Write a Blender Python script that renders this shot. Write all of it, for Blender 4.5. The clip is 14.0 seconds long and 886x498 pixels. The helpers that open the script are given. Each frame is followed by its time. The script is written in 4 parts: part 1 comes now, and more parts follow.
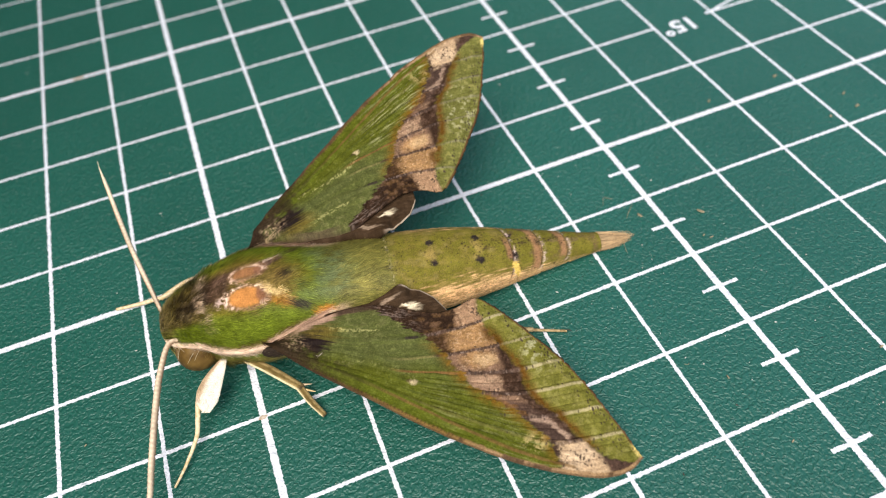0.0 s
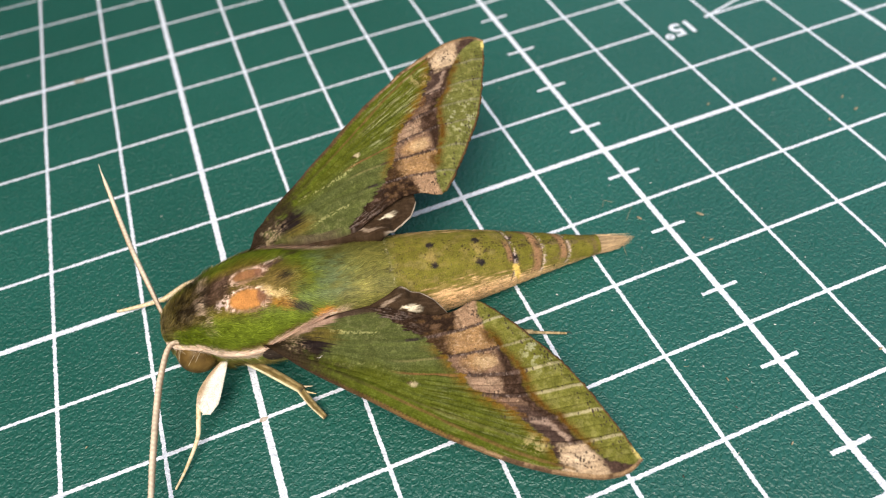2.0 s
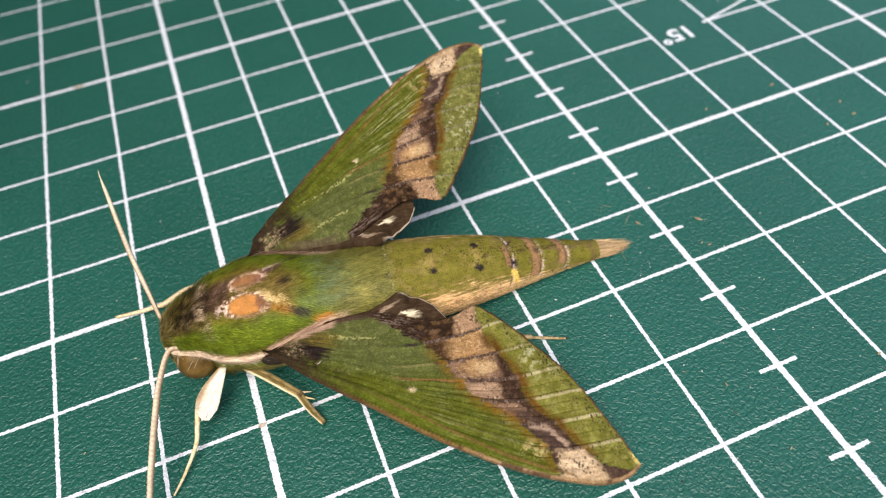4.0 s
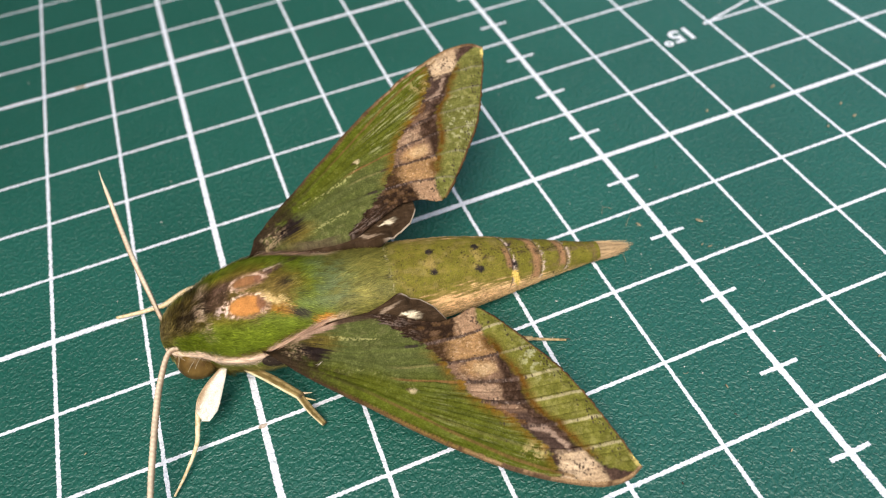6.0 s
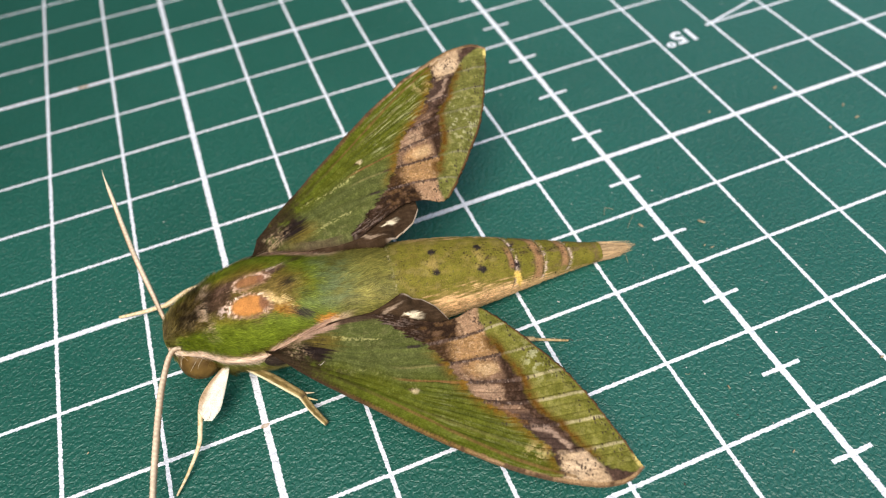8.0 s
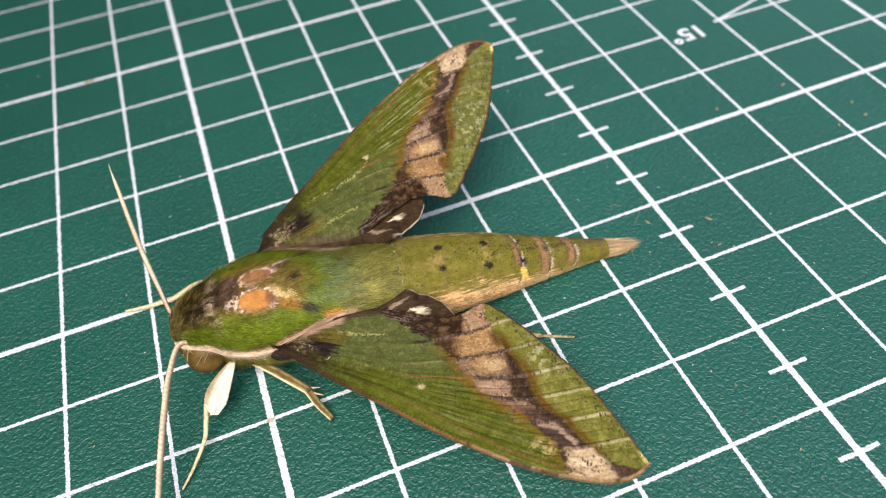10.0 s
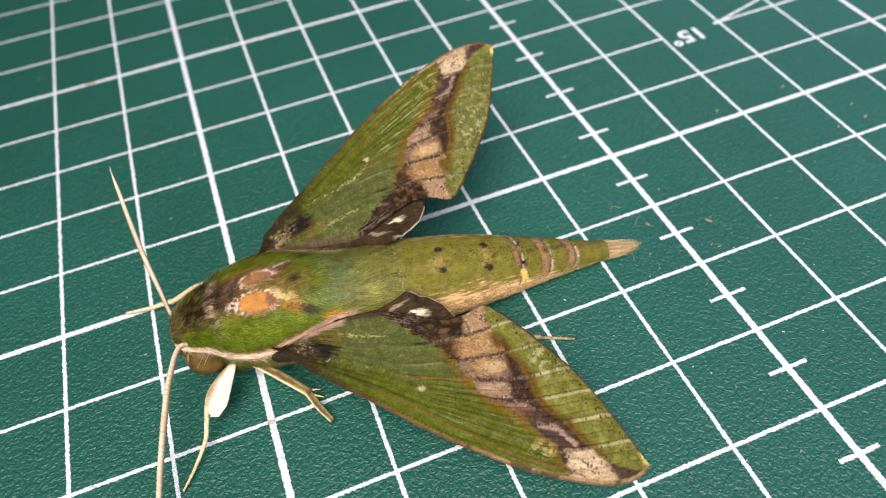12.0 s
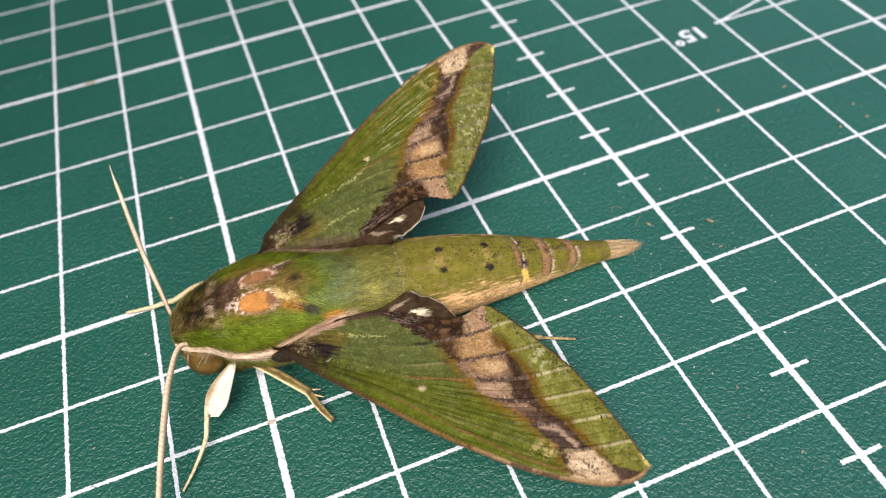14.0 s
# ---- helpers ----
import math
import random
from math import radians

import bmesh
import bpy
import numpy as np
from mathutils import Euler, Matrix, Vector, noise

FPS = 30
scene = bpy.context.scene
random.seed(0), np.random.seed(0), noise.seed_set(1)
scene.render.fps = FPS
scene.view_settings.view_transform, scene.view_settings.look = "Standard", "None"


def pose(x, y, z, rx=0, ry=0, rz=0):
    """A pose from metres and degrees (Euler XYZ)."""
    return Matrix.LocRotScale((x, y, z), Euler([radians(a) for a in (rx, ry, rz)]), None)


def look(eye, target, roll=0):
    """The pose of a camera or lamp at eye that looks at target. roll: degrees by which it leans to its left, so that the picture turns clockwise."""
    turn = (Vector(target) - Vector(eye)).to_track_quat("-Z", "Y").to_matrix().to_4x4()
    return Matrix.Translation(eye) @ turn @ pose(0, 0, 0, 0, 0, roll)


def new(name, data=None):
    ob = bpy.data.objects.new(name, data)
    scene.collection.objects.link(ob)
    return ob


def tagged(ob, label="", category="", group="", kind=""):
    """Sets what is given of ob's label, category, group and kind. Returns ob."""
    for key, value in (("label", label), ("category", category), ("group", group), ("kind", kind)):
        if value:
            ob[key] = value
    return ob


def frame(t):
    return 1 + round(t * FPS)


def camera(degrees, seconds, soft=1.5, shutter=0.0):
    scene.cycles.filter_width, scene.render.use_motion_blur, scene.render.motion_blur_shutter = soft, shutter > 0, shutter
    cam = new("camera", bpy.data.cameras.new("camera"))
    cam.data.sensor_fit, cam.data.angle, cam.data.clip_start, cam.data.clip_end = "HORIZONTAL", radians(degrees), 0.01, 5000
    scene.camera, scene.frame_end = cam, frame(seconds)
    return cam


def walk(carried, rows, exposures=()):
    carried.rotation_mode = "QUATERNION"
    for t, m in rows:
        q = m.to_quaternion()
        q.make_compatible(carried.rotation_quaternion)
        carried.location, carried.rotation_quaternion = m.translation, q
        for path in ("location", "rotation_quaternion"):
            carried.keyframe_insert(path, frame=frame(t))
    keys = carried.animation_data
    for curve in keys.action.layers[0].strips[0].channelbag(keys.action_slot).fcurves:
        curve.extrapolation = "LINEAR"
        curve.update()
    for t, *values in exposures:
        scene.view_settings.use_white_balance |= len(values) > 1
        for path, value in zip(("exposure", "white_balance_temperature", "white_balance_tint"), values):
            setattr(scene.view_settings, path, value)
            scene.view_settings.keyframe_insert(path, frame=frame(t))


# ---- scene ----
# ---- the camera, held by hand a few centimetres over the mat ----
cam = camera(62.68, 14.0, soft=1.1)
PATH = [
    (0, (0.00872, -0.06060, 0.06507), (0.02715, 0.00177, -0.01089), -6.706),
    (0.5, (0.00862, -0.06065, 0.06514), (0.02711, 0.00174, -0.01079), -6.633),
    (1, (0.00860, -0.06059, 0.06514), (0.02711, 0.00186, -0.01074), -6.617),
    (1.5, (0.00856, -0.06060, 0.06521), (0.02710, 0.00184, -0.01067), -6.573),
    (2, (0.00859, -0.06073, 0.06522), (0.02721, 0.00188, -0.01050), -6.600),
    (2.5, (0.00855, -0.06083, 0.06534), (0.02731, 0.00185, -0.01029), -6.532),
    (3, (0.00866, -0.06078, 0.06534), (0.02749, 0.00202, -0.01016), -6.562),
    (5.5, (0.00866, -0.06071, 0.06539), (0.02761, 0.00232, -0.00989), -6.464),
    (6, (0.00866, -0.06071, 0.06539), (0.02753, 0.00238, -0.00987), -6.498),
    (6.5, (0.00859, -0.06073, 0.06538), (0.02749, 0.00241, -0.00983), -6.491),
    (7, (0.00862, -0.06070, 0.06534), (0.02747, 0.00250, -0.00983), -6.465),
    (7.5, (0.00857, -0.06070, 0.06537), (0.02738, 0.00251, -0.00980), -6.485),
    (8, (0.00849, -0.06073, 0.06544), (0.02727, 0.00247, -0.00974), -6.452),
    (10.5, (0.00818, -0.06065, 0.06528), (0.02627, 0.00245, -0.01016), -6.521),
    (11, (0.00817, -0.06072, 0.06531), (0.02627, 0.00244, -0.01008), -6.540),
    (11.5, (0.00818, -0.06076, 0.06541), (0.02626, 0.00243, -0.00996), -6.560),
    (12, (0.00821, -0.06071, 0.06537), (0.02641, 0.00258, -0.00988), -6.541),
    (12.5, (0.00818, -0.06067, 0.06530), (0.02640, 0.00269, -0.00989), -6.478),
    (13, (0.00809, -0.06068, 0.06532), (0.02637, 0.00268, -0.00985), -6.412),
    (13.5, (0.00826, -0.06061, 0.06531), (0.02637, 0.00273, -0.00992), -6.540),
    (14, (0.00823, -0.06058, 0.06525), (0.02635, 0.00270, -0.01003), -6.514),
]
cam.data.dof.use_dof = True
cam.data.dof.focus_distance = 0.0725
cam.data.dof.aperture_fstop = 29.0
walk(cam, [(t, look(e, a, r)) for t, e, a, r in PATH], [(0.0, 0.88), (14.0, 0.88)])

# ---- daylight: a bright hazy sky, the sun veiled ----
SUN_ELEVATION, SUN_AZIMUTH = 58.0, 203.0     # degrees; azimuth from +y towards +x
world = bpy.data.worlds.new("sky")
scene.world = world
world.use_nodes = True
wn = world.node_tree.nodes
sky = wn.new("ShaderNodeTexSky")
sky.sky_type = "NISHITA"
sky.sun_disc = False
sky.sun_elevation, sky.sun_rotation = radians(SUN_ELEVATION), radians(SUN_AZIMUTH)
sky.dust_density, sky.air_density = 0.8, 1.25
world.node_tree.links.new(sky.outputs["Color"], wn["Background"].inputs["Color"])
wn["Background"].inputs["Strength"].default_value = 0.085
sun_data = bpy.data.lights.new("sun", "SUN")
sun_data.energy, sun_data.angle, sun_data.color = 2.75, radians(40), (1.0, 0.89, 0.79)
sun = new("sun", sun_data)
el, az = radians(SUN_ELEVATION), radians(SUN_AZIMUTH)
sun.matrix_world = look((math.cos(el) * math.sin(az), math.cos(el) * math.cos(az), math.sin(el)), (0, 0, 0))

MM = 0.001


# ---- small tools ----
def lattice(ix, iy, iz, seed):
    h = (ix * 374761393 + iy * 668265263 + iz * 2147483647 + seed * 1274126177) & 0xFFFFFFFF
    h = ((h ^ (h >> 13)) * 1274126177) & 0xFFFFFFFF
    return ((h ^ (h >> 16)) & 0xFFFF) / 65535.0


def grain(x, y, z=0.0, seed=0):
    """Smooth value noise, 0 to 1, for arrays."""
    x, y, z = np.broadcast_arrays(np.asarray(x, float), np.asarray(y, float), np.asarray(z, float))
    ix, iy, iz = (np.floor(k).astype(np.int64) for k in (x, y, z))
    fx, fy, fz = x - ix, y - iy, z - iz
    fx, fy, fz = (k * k * (3 - 2 * k) for k in (fx, fy, fz))
    total = 0.0
    for dx in (0, 1):
        for dy in (0, 1):
            for dz in (0, 1):
                w = (fx if dx else 1 - fx) * (fy if dy else 1 - fy) * (fz if dz else 1 - fz)
                total = total + w * lattice(ix + dx, iy + dy, iz + dz, seed)
    return total


def cloudy(x, y, z=0.0, seed=0, octaves=3):
    s, amp, norm = 0.0, 1.0, 0.0
    for k in range(octaves):
        s = s + amp * grain(np.asarray(x) * 2 ** k, np.asarray(y) * 2 ** k, np.asarray(z) * 2 ** k, seed + k)
        norm += amp
        amp *= 0.5
    return s / norm


def step(lo, hi, x):
    k = np.clip((np.asarray(x, float) - lo) / (hi - lo), 0, 1)
    return k * k * (3 - 2 * k)


def blend(colour, mask, other):
    m = np.clip(np.asarray(mask, float), 0, 1)[..., None]
    return colour * (1 - m) + np.asarray(other, float) * m


def spline(points, n):
    """n points evenly along a smooth curve through the points."""
    p = np.asarray(points, float)
    q = np.vstack([2 * p[0] - p[1], p, 2 * p[-1] - p[-2]])
    out = []
    for i in range(len(p) - 1):
        a, b, c, d = q[i:i + 4]
        s = np.linspace(0, 1, 40, endpoint=False)[:, None]
        out.append(0.5 * (2 * b + (c - a) * s + (2 * a - 5 * b + 4 * c - d) * s ** 2 + (3 * b - a - 3 * c + d) * s ** 3))
    out = np.vstack(out + [p[-1:]])
    run = np.r_[0, np.cumsum(np.linalg.norm(np.diff(out, axis=0), axis=1))]
    want = np.linspace(0, run[-1], n)
    return np.stack([np.interp(want, run, out[:, k]) for k in range(p.shape[1])], 1)


def line_distance(x, y, points):
    p = np.asarray(points, float)
    best = np.full(np.shape(x), 1e9)
    for (x0, y0), (x1, y1) in zip(p[:-1], p[1:]):
        dx, dy = x1 - x0, y1 - y0
        k = np.clip(((x - x0) * dx + (y - y0) * dy) / (dx * dx + dy * dy), 0, 1)
        best = np.minimum(best, np.hypot(x - x0 - k * dx, y - y0 - k * dy))
    return best


def sheet(nu, nv, wrap=False):
    """Quads over a grid of nu x nv points (closed round the second way if wrap)."""
    faces = []
    for i in range(nu - 1):
        for j in range(nv if wrap else nv - 1):
            k = (j + 1) % nv
            faces.append((i * nv + j, i * nv + k, (i + 1) * nv + k, (i + 1) * nv + j))
    return faces


def mesh(name, verts, faces, smooth=True, pigment=None):
    me = bpy.data.meshes.new(name)
    me.from_pydata(np.asarray(verts, float).tolist(), [], faces)
    if smooth:
        me.polygons.foreach_set("use_smooth", [True] * len(me.polygons))
    if pigment is not None:
        col = me.color_attributes.new("pigment", "FLOAT_COLOR", "POINT")
        c = np.ones((len(verts), 4))
        c[:, :3] = np.clip(pigment, 0, 1)
        col.data.foreach_set("color", c.ravel())
    me.update()
    return me


def part(name, me, material, parent, label="", kind=""):
    ob = new(name, me)
    if material:
        me.materials.append(material)
    ob.parent = parent
    return tagged(ob, label, "", "", kind)


def tube(path, radii, sides=10, squash=1.0):
    """A round tapering limb along a path, closed at both ends."""
    p = np.asarray(path, float)
    n = len(p)
    tang = np.gradient(p, axis=0)
    tang /= np.linalg.norm(tang, axis=1)[:, None]
    up = np.array([0, 0, 1.0])
    verts = []
    for i in range(n):
        side = np.cross(tang[i], up)
        side /= np.linalg.norm(side) + 1e-9
        top = np.cross(side, tang[i])
        for j in range(sides):
            t = 2 * math.pi * j / sides
            verts.append(p[i] + radii[i] * (math.cos(t) * side + squash * math.sin(t) * top))
    faces = sheet(n, sides, True)
    faces += [tuple(range(sides))[::-1], tuple((n - 1) * sides + j for j in range(sides))]
    return np.array(verts), faces


# ---- materials ----
def material(name, rough, spec=0.5):
    m = bpy.data.materials.new(name)
    m.use_nodes = True
    b = m.node_tree.nodes["Principled BSDF"]
    b.inputs["Roughness"].default_value = rough
    b.inputs["Specular IOR Level"].default_value = spec
    return m, m.node_tree.nodes, m.node_tree.links, b


def node(nodes, kind, **values):
    n = nodes.new(kind)
    for key, value in values.items():
        n.inputs[key].default_value = value
    return n


def mat_vinyl():
    """Dark green self-healing vinyl with an embossed pebble grain, finely dusty."""
    m, ns, ln, b = material("green_vinyl", 0.42, 0.75)
    co = ns.new("ShaderNodeTexCoord")
    big = node(ns, "ShaderNodeTexNoise", Scale=35.0, Detail=4.0)
    ramp = ns.new("ShaderNodeValToRGB")
    ramp.color_ramp.elements[0].position, ramp.color_ramp.elements[0].color = 0.3, (0.0038, 0.077, 0.053, 1)
    ramp.color_ramp.elements[1].position, ramp.color_ramp.elements[1].color = 0.75, (0.0052, 0.095, 0.067, 1)
    dust = node(ns, "ShaderNodeTexNoise", Scale=2600.0, Detail=2.0)
    dust_ramp = ns.new("ShaderNodeValToRGB")
    dust_ramp.color_ramp.elements[0].position, dust_ramp.color_ramp.elements[0].color = 0.70, (0, 0, 0, 1)
    dust_ramp.color_ramp.elements[1].position, dust_ramp.color_ramp.elements[1].color = 0.80, (0.35, 0.35, 0.35, 1)
    mix = ns.new("ShaderNodeMix")
    mix.data_type = "RGBA"
    mix.inputs["B"].default_value = (0.10, 0.20, 0.15, 1)
    cells = node(ns, "ShaderNodeTexNoise", Scale=2250.0, Detail=1.0, Roughness=0.4, Distortion=0.9)
    fine = node(ns, "ShaderNodeTexNoise", Scale=7000.0, Detail=2.0)
    add = ns.new("ShaderNodeMath")
    add.operation = "MULTIPLY_ADD"
    add.inputs[1].default_value = 0.12
    bump = node(ns, "ShaderNodeBump", Strength=0.85, Distance=0.000095)
    rough = ns.new("ShaderNodeMapRange")
    rough.inputs["To Min"].default_value, rough.inputs["To Max"].default_value = 0.43, 0.55
    for n in (big, dust, cells, fine):
        ln.new(co.outputs["Object"], n.inputs["Vector"])
    ln.new(big.outputs["Fac"], ramp.inputs["Fac"])
    ln.new(dust.outputs["Fac"], dust_ramp.inputs["Fac"])
    ln.new(dust_ramp.outputs["Color"], mix.inputs["Factor"])
    ln.new(ramp.outputs["Color"], mix.inputs["A"])
    ln.new(mix.outputs["Result"], b.inputs["Base Color"])
    plateau = ns.new("ShaderNodeMapRange")
    plateau.interpolation_type = "SMOOTHSTEP"
    plateau.inputs["From Min"].default_value, plateau.inputs["From Max"].default_value = 0.28, 0.70
    ln.new(cells.outputs["Fac"], plateau.inputs["Value"])
    ln.new(fine.outputs["Fac"], add.inputs[0])
    ln.new(plateau.outputs["Result"], add.inputs[2])
    ln.new(add.outputs["Value"], bump.inputs["Height"])
    ln.new(bump.outputs["Normal"], b.inputs["Normal"])
    ln.new(big.outputs["Fac"], rough.inputs["Value"])
    ln.new(rough.outputs["Result"], b.inputs["Roughness"])
    return m


def mat_paint():
    """White screen-printed ink, slightly worn, over the pebble grain."""
    m, ns, ln, b = material("white_ink", 0.5, 0.4)
    co = ns.new("ShaderNodeTexCoord")
    wear = node(ns, "ShaderNodeTexNoise", Scale=1500.0, Detail=3.0)
    ramp = ns.new("ShaderNodeValToRGB")
    ramp.color_ramp.elements[0].position, ramp.color_ramp.elements[0].color = 0.2, (0.48, 0.53, 0.56, 1)
    ramp.color_ramp.elements[1].position, ramp.color_ramp.elements[1].color = 0.52, (0.70, 0.73, 0.78, 1)
    bump = node(ns, "ShaderNodeBump", Strength=0.8, Distance=0.0002)
    cells = node(ns, "ShaderNodeTexNoise", Scale=2150.0, Detail=1.0, Roughness=0.4, Distortion=0.9)
    ln.new(co.outputs["Object"], wear.inputs["Vector"])
    ln.new(co.outputs["Object"], cells.inputs["Vector"])
    ln.new(wear.outputs["Fac"], ramp.inputs["Fac"])
    ln.new(ramp.outputs["Color"], b.inputs["Base Color"])
    ln.new(cells.outputs["Fac"], bump.inputs["Height"])
    ln.new(bump.outputs["Normal"], b.inputs["Normal"])
    return m


def mat_scales(name, rough=0.6, scale=5000.0, strength=0.35, spec=0.25, sheen=0.0, vary=0.35):
    """Powdery scales: the pigment of the mesh, broken up by two sizes of grain."""
    m, ns, ln, b = material(name, rough, spec)
    co = ns.new("ShaderNodeTexCoord")
    pig = ns.new("ShaderNodeVertexColor")
    pig.layer_name = "pigment"
    fine = node(ns, "ShaderNodeTexNoise", Scale=scale, Detail=2.0)
    broad = node(ns, "ShaderNodeTexNoise", Scale=scale / 7, Detail=3.0)
    mul = ns.new("ShaderNodeMath")
    mul.operation = "ADD"
    rng = ns.new("ShaderNodeMapRange")
    rng.inputs["From Min"].default_value, rng.inputs["From Max"].default_value = 0.6, 1.4
    rng.inputs["To Min"].default_value, rng.inputs["To Max"].default_value = 0.9 * (1 - vary), 0.9 * (1 + vary)
    scl = ns.new("ShaderNodeVectorMath")
    scl.operation = "SCALE"
    bump = node(ns, "ShaderNodeBump", Strength=strength, Distance=0.0001)
    ln.new(co.outputs["Object"], fine.inputs["Vector"])
    ln.new(co.outputs["Object"], broad.inputs["Vector"])
    ln.new(fine.outputs["Fac"], mul.inputs[0])
    ln.new(broad.outputs["Fac"], mul.inputs[1])
    ln.new(mul.outputs["Value"], rng.inputs["Value"])
    ln.new(pig.outputs["Color"], scl.inputs[0])
    ln.new(rng.outputs["Result"], scl.inputs["Scale"])
    ln.new(scl.outputs["Vector"], b.inputs["Base Color"])
    ln.new(fine.outputs["Fac"], bump.inputs["Height"])
    ln.new(bump.outputs["Normal"], b.inputs["Normal"])
    b.inputs["Sheen Weight"].default_value = sheen
    b.inputs["Sheen Roughness"].default_value = 0.4
    return m


def mat_plain(name, low, high, rough, scale, spec=0.5, bumpy=0.2):
    m, ns, ln, b = material(name, rough, spec)
    co = ns.new("ShaderNodeTexCoord")
    nz = node(ns, "ShaderNodeTexNoise", Scale=scale, Detail=4.0)
    ramp = ns.new("ShaderNodeValToRGB")
    ramp.color_ramp.elements[0].position, ramp.color_ramp.elements[0].color = 0.35, (*low, 1)
    ramp.color_ramp.elements[1].position, ramp.color_ramp.elements[1].color = 0.65, (*high, 1)
    bump = node(ns, "ShaderNodeBump", Strength=bumpy, Distance=0.15 / scale)
    ln.new(co.outputs["Object"], nz.inputs["Vector"])
    ln.new(nz.outputs["Fac"], ramp.inputs["Fac"])
    ln.new(ramp.outputs["Color"], b.inputs["Base Color"])
    ln.new(nz.outputs["Fac"], bump.inputs["Height"])
    ln.new(bump.outputs["Normal"], b.inputs["Normal"])
    return m


VINYL, INK = mat_vinyl(), mat_paint()
WING = mat_scales("wing_scales", 0.55, 7500.0, 0.7, 0.03, 0.0, 0.34)
BODY = mat_scales("body_scales", 0.6, 7500.0, 0.8, 0.04, 0.0, 0.38)
FUR = mat_scales("fur", 0.45, 3000.0, 0.0, 0.11, 0.0, 0.25)
LEG = mat_plain("leg_scales", (0.48, 0.35, 0.16), (0.72, 0.55, 0.30), 0.55, 1400.0, 0.2, 0.1)
DRY = mat_plain("dry_leg_scales", (0.20, 0.14, 0.06), (0.50, 0.37, 0.19), 0.6, 2200.0, 0.15, 0.1)
LEG_WHITE = mat_plain("white_leg_scales", (0.52, 0.38, 0.18), (0.80, 0.66, 0.44), 0.6, 2500.0, 0.3)
ANTENNA = mat_plain("antenna_scales", (0.42, 0.31, 0.18), (0.72, 0.60, 0.42), 0.55, 3000.0, 0.3)
EYE = mat_plain("eye_shell", (0.070, 0.038, 0.009), (0.145, 0.086, 0.022), 0.4, 900.0, 0.15, 0.05)
WOOD = mat_plain("table_wood", (0.16, 0.09, 0.045), (0.27, 0.17, 0.09), 0.5, 60.0)
CONCRETE = mat_plain("concrete", (0.22, 0.21, 0.20), (0.30, 0.29, 0.27), 0.8, 18.0)
PLASTER = mat_plain("wall_plaster", (0.055, 0.049, 0.042), (0.080, 0.070, 0.060), 0.85, 8.0)
CRUMB = mat_plain("husk", (0.19, 0.15, 0.085), (0.42, 0.35, 0.22), 0.7, 3000.0)
SMEAR = mat_plain("dried_smear", (0.34, 0.26, 0.18), (0.58, 0.50, 0.42), 0.6, 2500.0)
GRIT = mat_plain("dark_grit", (0.015, 0.014, 0.012), (0.05, 0.042, 0.03), 0.8, 3000.0)
DUST = mat_plain("pale_dust", (0.40, 0.38, 0.34), (0.62, 0.60, 0.55), 0.8, 3000.0)


# ---- the table under the mat ----
def slab(x0, x1, y0, y1, z0, z1, bevel):
    bm = bmesh.new()
    bmesh.ops.create_cube(bm, size=1)
    for v in bm.verts:
        v.co = (x0 + (v.co.x + 0.5) * (x1 - x0), y0 + (v.co.y + 0.5) * (y1 - y0), z0 + (v.co.z + 0.5) * (z1 - z0))
    bmesh.ops.bevel(bm, geom=bm.edges[:], offset=bevel, segments=3, affect="EDGES", profile=0.5)
    me = bpy.data.meshes.new("slab")
    bm.to_mesh(me)
    bm.free()
    return me


# ---- floor, and two unseen walls added as light blockers; open towards the light ----
def setting(name, me, material_, label, category):
    me.materials.append(material_)
    return tagged(new(name, me), label, category, kind="structure")


setting("floor", slab(-30.0, 30.0, -30.0, 30.0, -0.95, -0.75, 0.01), CONCRETE, "plain grey concrete floor", "floor")
# dark walls out of view, added to shade the far left and darken reflections
setting("shade_wall_north", slab(-3.0, 0.14, 0.23, 0.33, -0.75, 1.75, 0.004), PLASTER, "unseen dark brown wall added to shade the mat", "wall")
setting("shade_wall_west", slab(-0.225, -0.125, -0.06, 0.228, -0.75, 1.75, 0.004), PLASTER, "unseen dark brown wall added to shade the mat", "wall")
table = tagged(new("table"), "plain brown wooden table standing against the added shade walls", "table")
part("table_top", slab(-0.121, 0.95, -0.45, 0.226, -0.033, -0.003, 0.002), WOOD, table)
for x in (-0.08, 0.90):
    for y in (-0.40, 0.176):
        part("leg", slab(x - 0.03, x + 0.03, y - 0.03, y + 0.03, -0.75, -0.0325, 0.002), WOOD, table)

# ---- the cutting mat: a centimetre grid, heavier every fifth line ----
mat = tagged(new("cutting_mat"), "dark green cutting mat with a white centimetre grid, on the table", "cutting mat")
part("mat_sheet", slab(-0.105, 0.25, -0.12, 0.20, -0.003, 0.0, 0.0006), VINYL, mat, "dark green pebbled vinyl sheet")
THIN, BOLD = 0.41 * MM, 0.71 * MM
NEAR = (-0.035, 0.115, -0.055, 0.095)       # the stretch that the camera passes over


